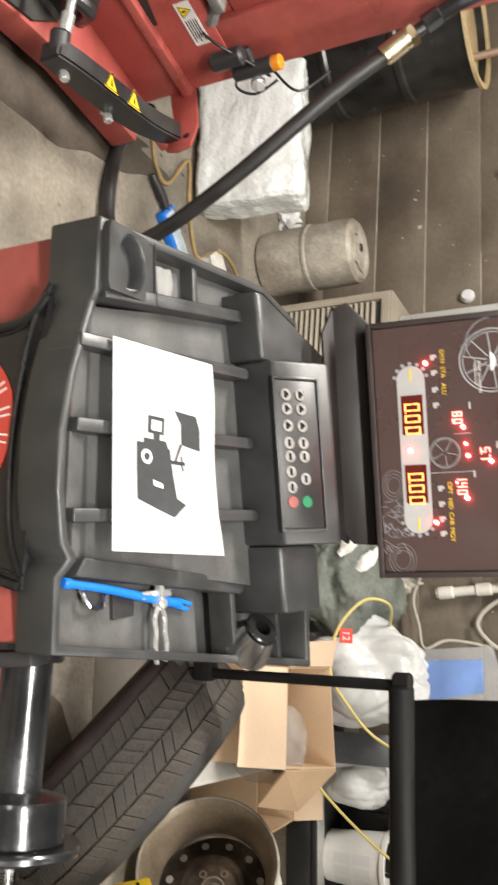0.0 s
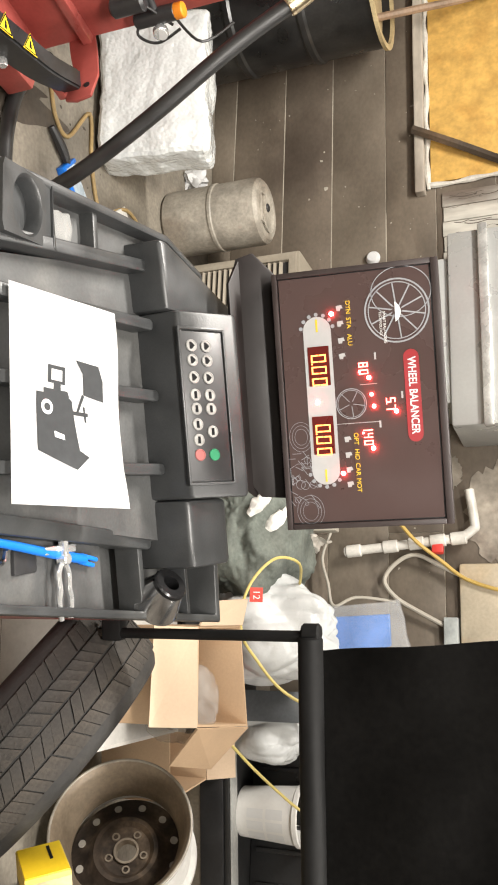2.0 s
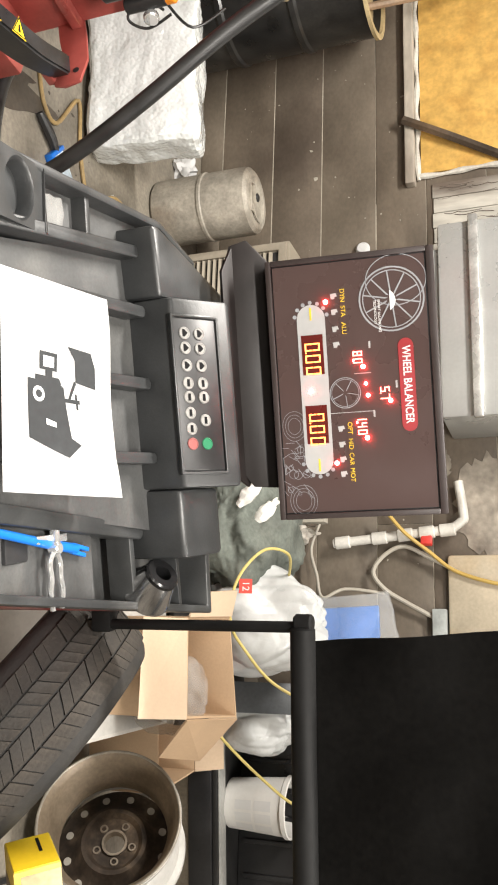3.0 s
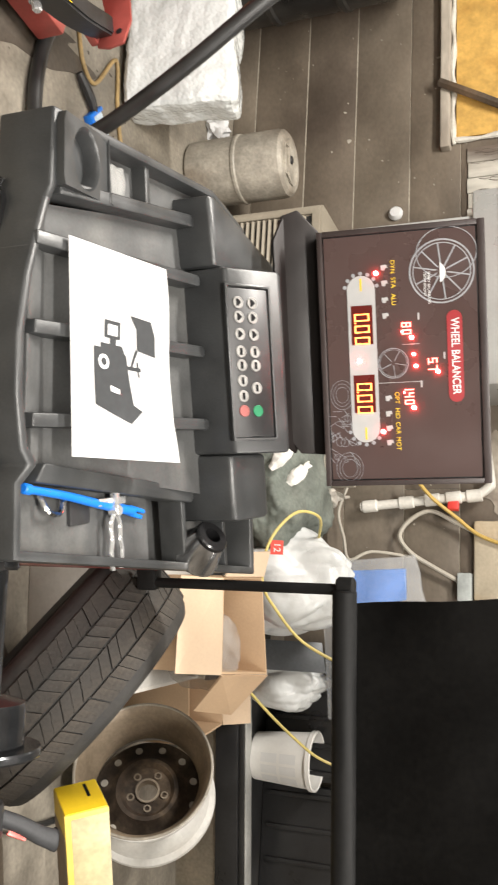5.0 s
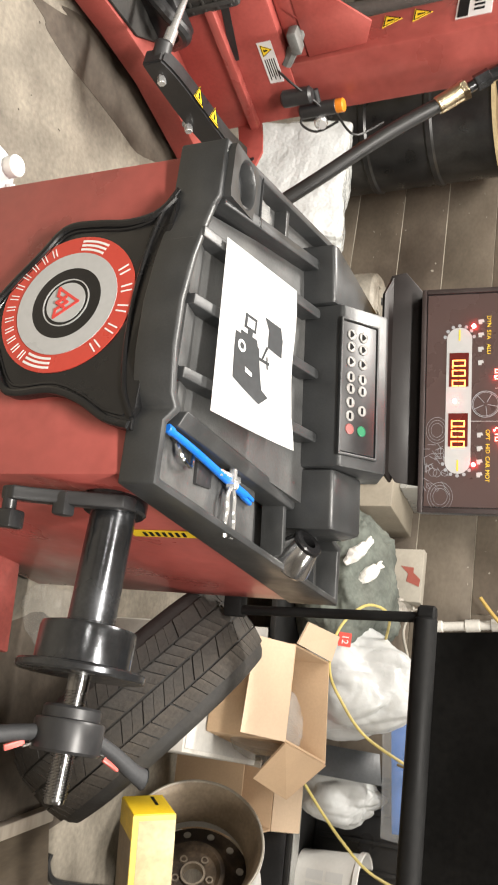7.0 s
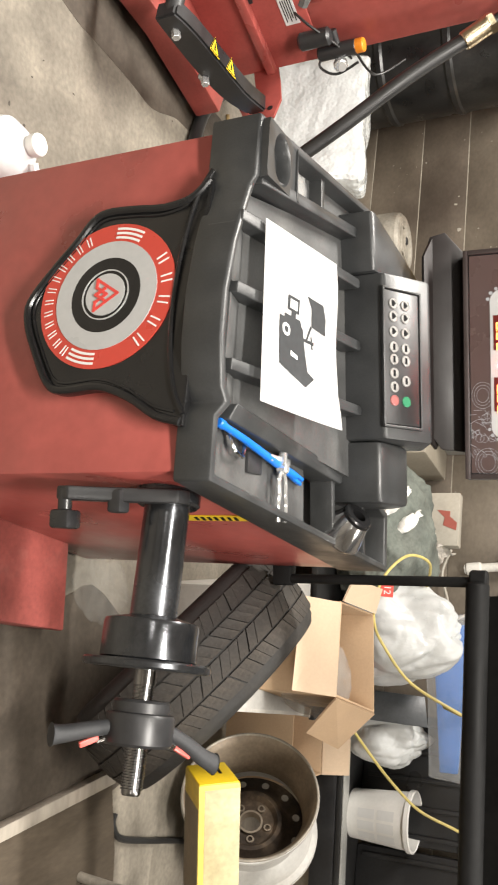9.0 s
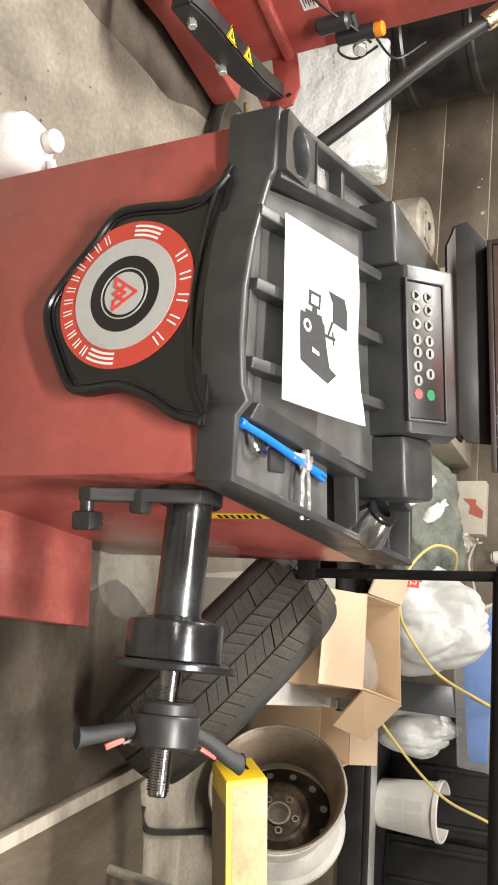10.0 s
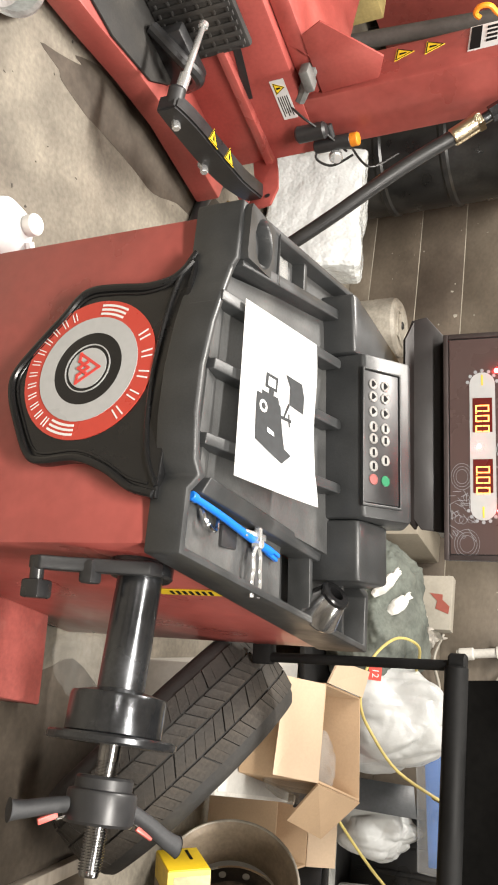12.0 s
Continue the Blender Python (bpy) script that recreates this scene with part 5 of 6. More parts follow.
part("body", bm, pmat("olive_card", (0.3, 0.23, 0.09), 0.7), t)
bm = B()
box(bm, (-0.2, -0.02, 0.42), (0.2, 0.02, 0.4215), 0.0)
part("tape", bm, CLEAR, t)
t = thing("leaning_pipe", "grey steel pipe leaning behind the column", "pipe")
bm = B()
rod(bm, (-1.75, 1.45, 0.02), (-1.72, 1.62, 1.9), 0.03)
part("pipe", bm, pmat("grey_pipe", (0.06, 0.055, 0.05), 0.5), t)

# ---- floor, beside the balancer ----
t = thing("washer_fluid_jug", "white plastic jug with white cap on the floor", "jug", pose(-0.405, 0.165, 0, 0, 0, 30) @ Matrix.Scale(0.92, 4))
bm = B()
lathe(bm, [(0, 0), (0.07, 0), (0.078, 0.01), (0.078, 0.15), (0.07, 0.185), (0.04, 0.215), (0.022, 0.225), (0.02, 0.235)], Matrix.Diagonal((1.05, 0.85, 1, 1)), 32)
tube(bm, [(0.068, 0, 0.17), (0.085, 0, 0.19), (0.07, 0, 0.215), (0.035, 0, 0.222)], 0.012, 8)
part("bottle", bm, pmat("milky_plastic", (0.72, 0.73, 0.74), 0.35, var=0.06, bump=0.03), t)
bm = B()
lathe(bm, [(0.0, 0.232), (0.024, 0.232), (0.025, 0.236), (0.025, 0.252), (0.022, 0.256), (0, 0.256)], None, 24)
part("cap", bm, pmat("white_cap", (0.8, 0.8, 0.78), 0.4, var=0.03, bump=0), t)
t = thing("galvanised_pan", "round galvanised metal pan on the floor", "pan", pose(-1.16, 0.10, 0))
bm = B()
lathe(bm, [(0, 0.004), (0.17, 0.004), (0.19, 0.05), (0.2, 0.055), (0.205, 0.05), (0.2, 0.045), (0.178, 0.0), (0, 0.0)], None, 48)
part("pan", bm, pmat("galvanised_sheet", (0.5, 0.51, 0.5), 0.35, 0.8), t)
t = thing("scraper", "blue and clear scraper with dark handle on the floor", "scraper", pose(-0.808, 1.52, 0.0, 0, 0, 37))
bm = B()
box(bm, (-0.108, -0.03, 0.003), (0.112, 0.045, 0.020), 0.006)
part("blade", bm, pmat("pale_blue_plastic", (0.42, 0.5, 0.56), 0.3), t)
bm = B()
box(bm, (-0.115, -0.052, 0.0), (0.118, -0.029, 0.030), 0.006)
box(bm, (-0.122, -0.05, 0.0), (-0.107, 0.045, 0.028), 0.005)
part("edge", bm, BLUE, t, "blue edge")
bm = B()
tube(bm, [(-0.115, 0.0, 0.018), (-0.15, 0.0, 0.02), (-0.19, -0.005, 0.02), (-0.24, -0.012, 0.018)], lambda s: 0.010 + 0.007 * math.sin(s * 3), 10)
part("handle", bm, SATINBLACK, t)
t = thing("white_tub", "small flat white plastic tub on the floor", "tub", pose(-0.775, 1.74, 0.0, 0, 0, 30))
bm = B()
box(bm, (-0.055, -0.042, 0.0), (0.055, 0.042, 0.05), 0.012, None, 3)
part("tub", bm, pmat("white_tub_plastic", (0.62, 0.61, 0.57), 0.45), t)
bm = B()
box(bm, (-0.058, -0.045, 0.048), (0.058, 0.045, 0.058), 0.004)
part("lid", bm, bpy.data.materials["white_tub_plastic"], t)
t = thing("floor_cord", "dirty yellow cord lying on the floor", "cord")
bm = B()
tube(bm, [(-1.130, 1.387, 0.008), (-1.039, 1.407, 0.008), (-1.002, 1.476, 0.008), (-1.132, 1.616, 0.008), (-0.978, 1.617, 0.008), (-0.858, 1.635, 0.008), (-0.802, 1.677, 0.008), (-0.833, 1.754, 0.060), (-0.800, 1.965, 0.008), (-0.727, 1.842, 0.008)], 0.007, 8)
part("cord", bm, pmat("yellow_cord", (0.3, 0.21, 0.09), 0.6), t)
t = thing("paper_scrap", "crumpled white scrap against the wall", "scrap")
part("scrap", lump(Matrix.Translation((-1.16, 2.42, 0.04)), 0.05, 0.04, 0.045, 0.6, 0.5, 4.0, 3), PAPER, t)


# ---- tyre and wheels ----
def road_tyre():
    R, w = 0.312, 0.225
    axis = Vector((0.70, 0.31, 0.64)).normalized()
    t = thing("road_tyre", "worn black car tyre leaning against the balancer", "tyre", Matrix.Translation((0.655, 0.757, 0.313)) @ axis.to_track_quat("Z", "Y").to_matrix().to_4x4())
    prof = [(R * 0.66, -w * 0.36), (R * 0.69, -w * 0.46), (R * 0.80, -w * 0.51), (R * 0.885, -w * 0.49), (R * 0.925, -w * 0.43), (R * 0.955, -w * 0.32), (R * 0.975, -w * 0.15), (R * 0.978, 0), (R * 0.975, w * 0.15), (R * 0.955, w * 0.32), (R * 0.925, w * 0.43), (R * 0.885, w * 0.49), (R * 0.80, w * 0.51), (R * 0.69, w * 0.46), (R * 0.66, w * 0.36), (R * 0.70, w * 0.30), (R * 0.90, w * 0.40), (R * 0.93, 0), (R * 0.90, -w * 0.40), (R * 0.70, -w * 0.30)]
    bm = B()
    lathe(bm, prof, None, 96, close=True)
    body = part("carcass", bm, RUBBER, t, soft=40)
    n = 72
    rows = [(-0.37, -0.205, 0.55), (-0.185, -0.012, -0.75), (0.012, 0.185, 0.75), (0.205, 0.37, -0.55)]
    rng = random.Random(9)
    for k, (a, c, skew) in enumerate(rows):
        bm = B()
        q = []
        for rad in (R * 0.976, R * 1.0):
            for ang, z in ((0, a), (2 * math.pi / n * 0.93, a), (2 * math.pi / n * 0.93 + skew * 0.12, c), (skew * 0.12, c)):
                drop = 0.045 * (abs(z) / 0.40) ** 2.6 * R
                q.append(bm.verts.new(((rad - drop) * math.cos(ang), (rad - drop) * math.sin(ang), z * w)))
        for f in ((0, 1, 2, 3), (7, 6, 5, 4), (0, 4, 5, 1), (1, 5, 6, 2), (2, 6, 7, 3), (3, 7, 4, 0)):
            bm.faces.new([q[j] for j in f])
        bmesh.ops.recalc_face_normals(bm, faces=bm.faces)
        first = part("tread_block", bm, TREAD, body, soft=20)
        for i in range(1, n):
            block = new("tread_block", first.data)
            block.parent = body
            block.matrix_basis = pose(0, 0, 0, 0, 0, 360 * (i + 0.5 * (k % 2) + rng.uniform(-0.06, 0.06)) / n) @ Matrix.Scale(rng.uniform(0.994, 1.0), 4)


TREAD = pmat("scuffed_tread_rubber", (0.019, 0.0178, 0.0162), 0.75, var=0.4, scale=11, bump=0.45, fine=140, second=(0.05, 0.042, 0.034), amount=0.7)
road_tyre()


def car_wheel(name, label, m, outside, inside, dark):
    R = 0.192
    t = thing(name, label, "wheel rim", m)
    bm = B()
    lathe(bm, [(R, 0.002), (R + 0.007, -0.003), (R + 0.006, -0.014), (R - 0.010, -0.022), (R - 0.016, -0.06), (R - 0.030, -0.075), (R - 0.034, -0.13), (R - 0.016, -0.15), (R - 0.010, -0.184), (R + 0.006, -0.192), (R + 0.007, -0.204), (R - 0.010, -0.206), (R - 0.018, -0.19), (R - 0.022, -0.16)], None, 80)
    part("barrel_outside", bm, outside, t, "chalky white barrel", 40)
    bm = B()
    lathe(bm, [(R - 0.012, -0.20), (R - 0.022, -0.152), (R - 0.040, -0.132), (R - 0.036, -0.077), (R - 0.022, -0.058), (R - 0.016, -0.018), (R - 0.006, -0.003), (R + 0.001, 0.0025)], None, 80)
    part("barrel_inside", bm, inside, t, "brown-stained inside of the barrel", 40)
    bm = B()
    lathe(bm, [(R + 0.002 + 0.0042 * math.cos(q * 0.785), 0.002 + 0.0042 * math.sin(q * 0.785)) for q in range(8)], None, 80, close=True)
    part("rim_lip", bm, RIMLIP, t, "worn bright rim lip", 60)
    bm = B()
    z0 = -0.045
    lathe(bm, [(0.030, z0 - 0.125), (0.034, z0 - 0.112), (0.068, z0 - 0.108), (0.080, z0 - 0.094), (0.092, z0 - 0.094), (0.118, z0 - 0.128), (R - 0.024, z0 - 0.148), (R - 0.024, z0 - 0.156), (0.114, z0 - 0.136), (0.090, z0 - 0.102), (0.080, z0 - 0.102), (0.066, z0 - 0.118), (0.034, z0 - 0.126)], None, 64, close=True)
    hub = part("disc", bm, dark, t, "dark dusty wheel disc", 40)
    for i in range(12):
        a = 2 * math.pi * i / 12
        bm = B()
        lathe(bm, [(0, 0), (0.011, 0), (0.011, 0.003), (0, 0.003)], Matrix.Translation((0.137 * math.cos(a), 0.137 * math.sin(a), z0 - 0.134)) @ pose(0, 0, 0, 0, 0, math.degrees(a)) @ pose(0, 0, 0, 0, 14, 0), 16)
        part("vent_hole", bm, HOLE, hub)
    for i in range(5):
        a = 2 * math.pi * i / 5 + 0.3
        bm = B()
        lathe(bm, [(0.007, 0), (0.012, 0.0), (0.011, 0.005), (0.007, 0.005)], Matrix.Translation((0.052 * math.cos(a), 0.052 * math.sin(a), z0 - 0.110)), 16, close=True)
        part("bolt_seat", bm, SEAT, hub)
    bm = B()
    lathe(bm, [(0.028, z0 - 0.130), (0.035, z0 - 0.120), (0.036, z0 - 0.104), (0.030, z0 - 0.104)], None, 32, close=True)
    part("centre_bore", bm, SEAT, hub)


RIMLIP = pmat("worn_grey_lip", (0.34, 0.31, 0.26), 0.4, 0.3, var=0.25, scale=20, bump=0.05)
HOLE = pmat("pale_gap", (0.42, 0.39, 0.34), 0.8, var=0.2, bump=0)
SEAT = pmat("rust_stained_steel", (0.34, 0.29, 0.23), 0.6, 0.3, second=(0.1, 0.07, 0.045))
RIMPAINT = pmat("dirty_silver_wheel_paint", (0.26, 0.205, 0.145), 0.5, 0.2, var=0.25, scale=9, bump=0.1, second=(0.12, 0.09, 0.06), amount=0.85)
RIMDARK = pmat("brake_dust_brown", (0.05, 0.036, 0.026), 0.6, 0.2, var=0.45, scale=22, second=(0.17, 0.125, 0.085), amount=0.8)
RIMWHITE = pmat("chalky_white_wheel_paint", (0.56, 0.55, 0.52), 0.45, var=0.12, scale=12, bump=0.08, second=(0.36, 0.33, 0.29), amount=0.6)
toward = Vector((-0.70, -0.66, 0.27)).normalized().to_track_quat("Z", "Y").to_matrix().to_4x4()
car_wheel("car_wheel", "steel car wheel, brown-stained inside and chalky white outside", Matrix.Translation((1.06, 1.235, 0.246)) @ toward, RIMWHITE, RIMPAINT, RIMDARK)

# ---- yellow carton ----
ex = Vector((0.9905, 0.1293, -0.0458)).normalized()
ez = Vector((0.1254, -0.7174, 0.6852))
ez = (ez - ex * ez.dot(ex)).normalized()
ey = ez.cross(ex)
ycm = Matrix((ex, ey, ez)).transposed().to_4x4()
ycm.translation = (0.8285, 0.537, 0.4165)
t = thing("yellow_carton", "long yellow printed carton with a slotted end", "box", ycm)
bm = B()
box(bm, (0.002, 0.0, 0.0), (0.46, 0.086, 0.112), 0.002)
sleeve = part("sleeve", bm, YELLOWPALE, t)
bm = B()
box(bm, (0.012, 0.012, 0.1116), (0.45, 0.0855, 0.1126), 0.0003)
part("printed_panel", bm, pmat("dusty_beige_print", (0.42, 0.36, 0.2), 0.6, var=0.2, scale=16, bump=0.04, second=(0.5, 0.44, 0.3), amount=0.6), sleeve, "dusty beige printed panel")
# This panel's grey-brown puts the downturned side's shade into the colour.
bm = B()
box(bm, (0.05, -0.0006, 0.003), (0.45, 0.0004, 0.109), 0.0002)
part("printed_panel", bm, pmat("shaded_side_brown", (0.24, 0.2, 0.14), 0.6, var=0.2, scale=14, bump=0.04), sleeve, "grey-brown side panel with its shade in the colour")
bm = B()
box(bm, (0.0, 0.002, 0.002), (0.006, 0.084, 0.110), 0.001)
part("end_flap", bm, YELLOW, t, "bright yellow end flap")
bm = B()
box(bm, (-0.001, 0.056, 0.014), (0.001, 0.062, 0.062), 0)
part("slot_mark", bm, PRINT, t)
# Unseen support, added so that the carton's far end rests on something.
t = thing("grey_stool", "added grey steel stool, out of view, holding up a carton", "stool", pose(1.30, 0.63, 0))
bm = B()
box(bm, (-0.13, -0.13, 0.374), (0.13, 0.13, 0.394), 0.006)
part("seat", bm, GREYCAN, t)
for sx in (-1, 1):
    for sy in (-1, 1):
        bm = B()
        rod(bm, (0.12 * sx, 0.12 * sy, 0), (0.10 * sx, 0.10 * sy, 0.38), 0.012)
        part("leg", bm, GREYCAN, t)

# ---- cartons behind the tyre ----
t = thing("white_carton", "large flat white carton on the floor", "box")
bm = B()
prism(bm, [(0.47, 1.07), (0.80, 1.03), (0.88, 1.53), (0.46, 1.56)], 0.0, 0.29, 0.004)
part("body", bm, pmat("white_carton_board", (0.58, 0.56, 0.52), 0.7, var=0.1, scale=8, bump=0.05, second=(0.42, 0.38, 0.33), amount=0.5), t)
bm = B()
prism(bm, [(0.478, 1.077), (0.79, 1.04), (0.868, 1.52), (0.468, 1.55)], 0.29, 0.294, 0.001)
part("lid", bm, pmat("grey_white_board", (0.5, 0.49, 0.46), 0.6, var=0.1, bump=0.05), t)

t = thing("open_carton", "open brown cardboard carton with folded-out flaps", "box")
Q = [(0.502, 1.178), (0.752, 1.145), (0.842, 1.495), (0.548, 1.475)]
bm = B()
ring_wall(bm, Q, 0.006, 0.30, 0.53, 0.001)
prism(bm, [(0.508, 1.184), (0.748, 1.151), (0.836, 1.49), (0.553, 1.470)], 0.296, 0.302)
part("body", bm, CARD, t)
for poly, mt, lab in (
        ([(0.505, 1.175, 0.530), (0.753, 1.142, 0.532), (0.734, 1.060, 0.438), (0.487, 1.090, 0.448)], CARDLIGHT, "light front flap folded down"),
        ([(0.757, 1.145, 0.532), (0.846, 1.495, 0.532), (0.940, 1.395, 0.452), (0.856, 1.150, 0.446)], CARD, "side flap folded out"),
        ([(0.500, 1.178, 0.532), (0.546, 1.475, 0.532), (0.470, 1.465, 0.556), (0.440, 1.19, 0.556)], CARDLIGHT, "side flap standing up")):
    bm = B()
    a = [bm.verts.new(p) for p in poly]
    f = bm.faces.new(a)
    f.normal_update()
    nrm = f.normal * 0.005
    r = bmesh.ops.extrude_face_region(bm, geom=[f])
    for v in r["geom"]:
        if isinstance(v, bmesh.types.BMVert):
            v.co += nrm
    bmesh.ops.recalc_face_normals(bm, faces=bm.faces)
    part("flap", bm, mt, t, lab)
t = thing("packing_film", "crumpled clear packing film inside a carton", "packaging")
part("film", sack(Matrix.Translation((0.735, 1.29, 0.42)), 0.10, 0.125, 0.10, 9.0, 5, -2.0, 0.1), CLEAR, t, soft=60)
t = thing("brown_carton", "battered brown carton on the floor", "box", pose(0.985, 1.70, 0, 0, 0, -4))
bm = B()
ring_wall(bm, [(-0.11, -0.14), (0.13, -0.14), (0.13, 0.14), (-0.11, 0.14)], 0.006, 0.0, 0.24, 0.001)
prism(bm, [(-0.10, -0.13), (0.12, -0.13), (0.12, 0.13), (-0.10, 0.13)], 0.0, 0.01)
part("body", bm, CARD, t)
bm = B()
box(bm, (-0.11, -0.005, 0.0), (0.13, 0.0, 0.10), 0.001, Matrix.Translation((0, 0.14, 0.24)) @ pose(0, 0, 0, -35, 0, 0))
part("flap", bm, CARDLIGHT, t)
bm = B()
rod(bm, (0.845, 1.50, 0.0), (0.875, 1.556, 0.30), 0.014)
tagged(part("timber_offcut", bm, PALEWOOD), "pale timber offcut leaning on a carton", "timber")

# ---- low bench ----
t = thing("low_bench", "low grey metal bench with a black front edge", "bench")
bm = B()
prism(bm, [(0.05, 1.58), (0.90, 1.58), (0.955, 1.885), (1.95, 1.80), (1.95, 1.93), (0.05, 2.36)], 0.285, 0.305, 0.003)
part("top", bm, pmat("black_bench_top", (0.02, 0.02, 0.02), 0.5, var=0.3, scale=7, bump=0.08, second=(0.06, 0.055, 0.05), amount=0.6), t)
bm = B()
prism(bm, [(0.955, 1.889), (1.95, 1.804), (1.95, 1.862), (0.955, 1.947)], 0.3055, 0.311, 0.002)
part("front_strip", bm, pmat("pale_grey_strip", (0.4, 0.4, 0.38), 0.45, 0.2, var=0.25, scale=7, bump=0.08, second=(0.22, 0.21, 0.19), amount=0.7), t, "worn pale grey strip along the front")
bm = B()
prism(bm, [(0.955, 1.878), (1.95, 1.793), (1.95, 1.803), (0.955, 1.888)], 0.20, 0.2845, 0.002)
part("front_edge", bm, SATINBLACK, t, "black front edge")
for p in ((0.15, 1.65), (0.85, 1.65), (1.0, 1.95), (1.85, 1.86), (0.15, 2.25)):
    bm = B()
    box(bm, (p[0] - 0.02, p[1] - 0.02, 0), (p[0] + 0.02, p[1] + 0.02, 0.284), 0.003)
    part("leg", bm, SATINBLACK, t)
bm = B()
box(bm, (0.93, 1.90, 0.0), (1.95, 1.905, 0.19), 0.001, pose(0, 0.16, 0, 0, 0, -4.8))
part("kick_panel", bm, pmat("beige_kick_panel", (0.45, 0.4, 0.32), 0.7), t, "beige lower panel")

t = thing("white_bucket", "white plastic bucket with square print on the bench", "bucket", pose(1.275, 1.985, 0.305))
bm = B()
lathe(bm, [(0, 0), (0.078, 0), (0.082, 0.004), (0.096, 0.205), (0.103, 0.21), (0.103, 0.225), (0.098, 0.228), (0.094, 0.225), (0.079, 0.008), (0, 0.008)], None, 48)
part("pail", bm, pmat("white_pail", (0.74, 0.73, 0.7), 0.4, var=0.05, scale=12, bump=0.02), t)
for i in range(3):
    for j in range(2):
        bm = B()
        g = []
        for k in range(6):
            a = radians(-118 + i * 26 + k * 4)
            g.append([bm.verts.new(((0.0826 + 0.0697 * z) * math.cos(a), (0.0826 + 0.0697 * z) * math.sin(a), z)) for z in (0.045 + j * 0.07, 0.105 + j * 0.07)])
        for p, q in zip(g, g[1:]):
            bm.faces.new((p[0], q[0], q[1], p[1]))
        part("print_square", bm, pmat("pale_grey_print", (0.66, 0.66, 0.65), 0.5, var=0.03, bump=0) if i + j == 0 else bpy.data.materials["pale_grey_print"], t)

t = thing("white_bag", "tied white plastic bag standing on the bench", "bag")
part("film", sack(Matrix.Translation((1.0, 1.98, 0.425)), 0.12, 0.095, 0.150, 3.0, 6, -0.79, 0.3), FILM, t, soft=50)
t = thing("supermarket_bag", "stuffed white plastic bag with a red label", "bag")
part("film", sack(Matrix.Translation((0.62, 1.80, 0.50)), 0.185, 0.165, 0.255, 6.0, 6, -0.76, 0.2), FILM, t, soft=50)
bm = B()
m = Matrix.Translation((0.478, 1.615, 0.53)) @ pose(0, 0, 0, 70, 0, -12)
slab(bm, [(-0.022, -0.02), (0.022, -0.02), (0.022, 0.02), (-0.022, 0.02)], 0.002, m)
lab = part("red_label", bm, pmat("red_sticker", (0.65, 0.07, 0.05), 0.5, var=0.05, bump=0), t, "small red label")
part("lettering", words("12", 0.03, m @ Matrix.Translation((0, 0, 0.003))), WHITEINK, lab, "white printed number")
t = thing("red_can", "small red and white tin on the bench", "tin", pose(0.79, 1.68, 0.305))
bm = B()
lathe(bm, [(0, 0), (0.04, 0), (0.042, 0.004), (0.042, 0.10), (0.04, 0.104), (0, 0.104)], None, 28)
part("tin", bm, pmat("red_tin", (0.5, 0.06, 0.05), 0.4), t)
bm = B()
lathe(bm, [(0.0425, 0.03), (0.0428, 0.03), (0.0428, 0.07), (0.0425, 0.07)], None, 28, close=True)
part("label_band", bm, PAPER, t)
t = thing("grey_sheet", "dark grey plastic sheet leaning on the bench", "sheet")
bm = B()
slab(bm, [(-0.05, 0), (0.05, 0), (0.04, 0.30), (-0.06, 0.28)], 0.006, pose(0.87, 1.83, 0.31, 70, 0, -20), 0.001)
part("sheet", bm, pmat("dark_grey_sheet", (0.06, 0.065, 0.07), 0.4), t)
t = thing("blue_film_pack", "blue sheets in clear film leaning on the wall", "package")
upright = Matrix(((1, 0, 0, 0), (0, 0.05, -1, 1.93), (0, 1, 0, 0), (0, 0, 0, 1)))
bm = B()
slab(bm, [(0.60, 0.60), (1.09, 0.625), (1.09, 0.685), (0.72, 0.715), (0.69, 0.865), (0.585, 0.865)], 0.02, upright, 0.004)
part("sheets", bm, pmat("blue_sheets", (0.04, 0.2, 0.62), 0.3, var=0.15, bump=0.1), t)
bm = B()
slab(bm, [(0.57, 0.57), (1.10, 0.59), (1.13, 0.73), (0.76, 0.76), (0.72, 0.93), (0.54, 0.90)], 0.035, upright @ Matrix.Translation((0, 0, -0.007)), 0.004)
bmesh.ops.triangulate(bm, faces=bm.faces[:])
bmesh.ops.subdivide_edges(bm, edges=bm.edges[:], cuts=5, use_grid_fill=True)
crumple(bm, 0.010, 0.07, 8.0)
part("film", bm, pmat("clear_film", (0.75, 0.77, 0.78), 0.12, var=0.1, bump=0.3, fine=30, alpha=0.22), t, soft=20)

t = thing("green_tarp", "grey-green cloth heap lying on the bench", "cloth")
part("cloth", lump(Matrix.Translation((0.30, 1.90, 0.43)), 0.26, 0.27, 0.18, 0.22, 0.7, 11.0, 6, -0.68), pmat("grey_green_cloth", (0.125, 0.14, 0.122), 0.85, var=0.3, scale=10, bump=0.3, second=(0.2, 0.21, 0.18), amount=0.6), t, soft=180)
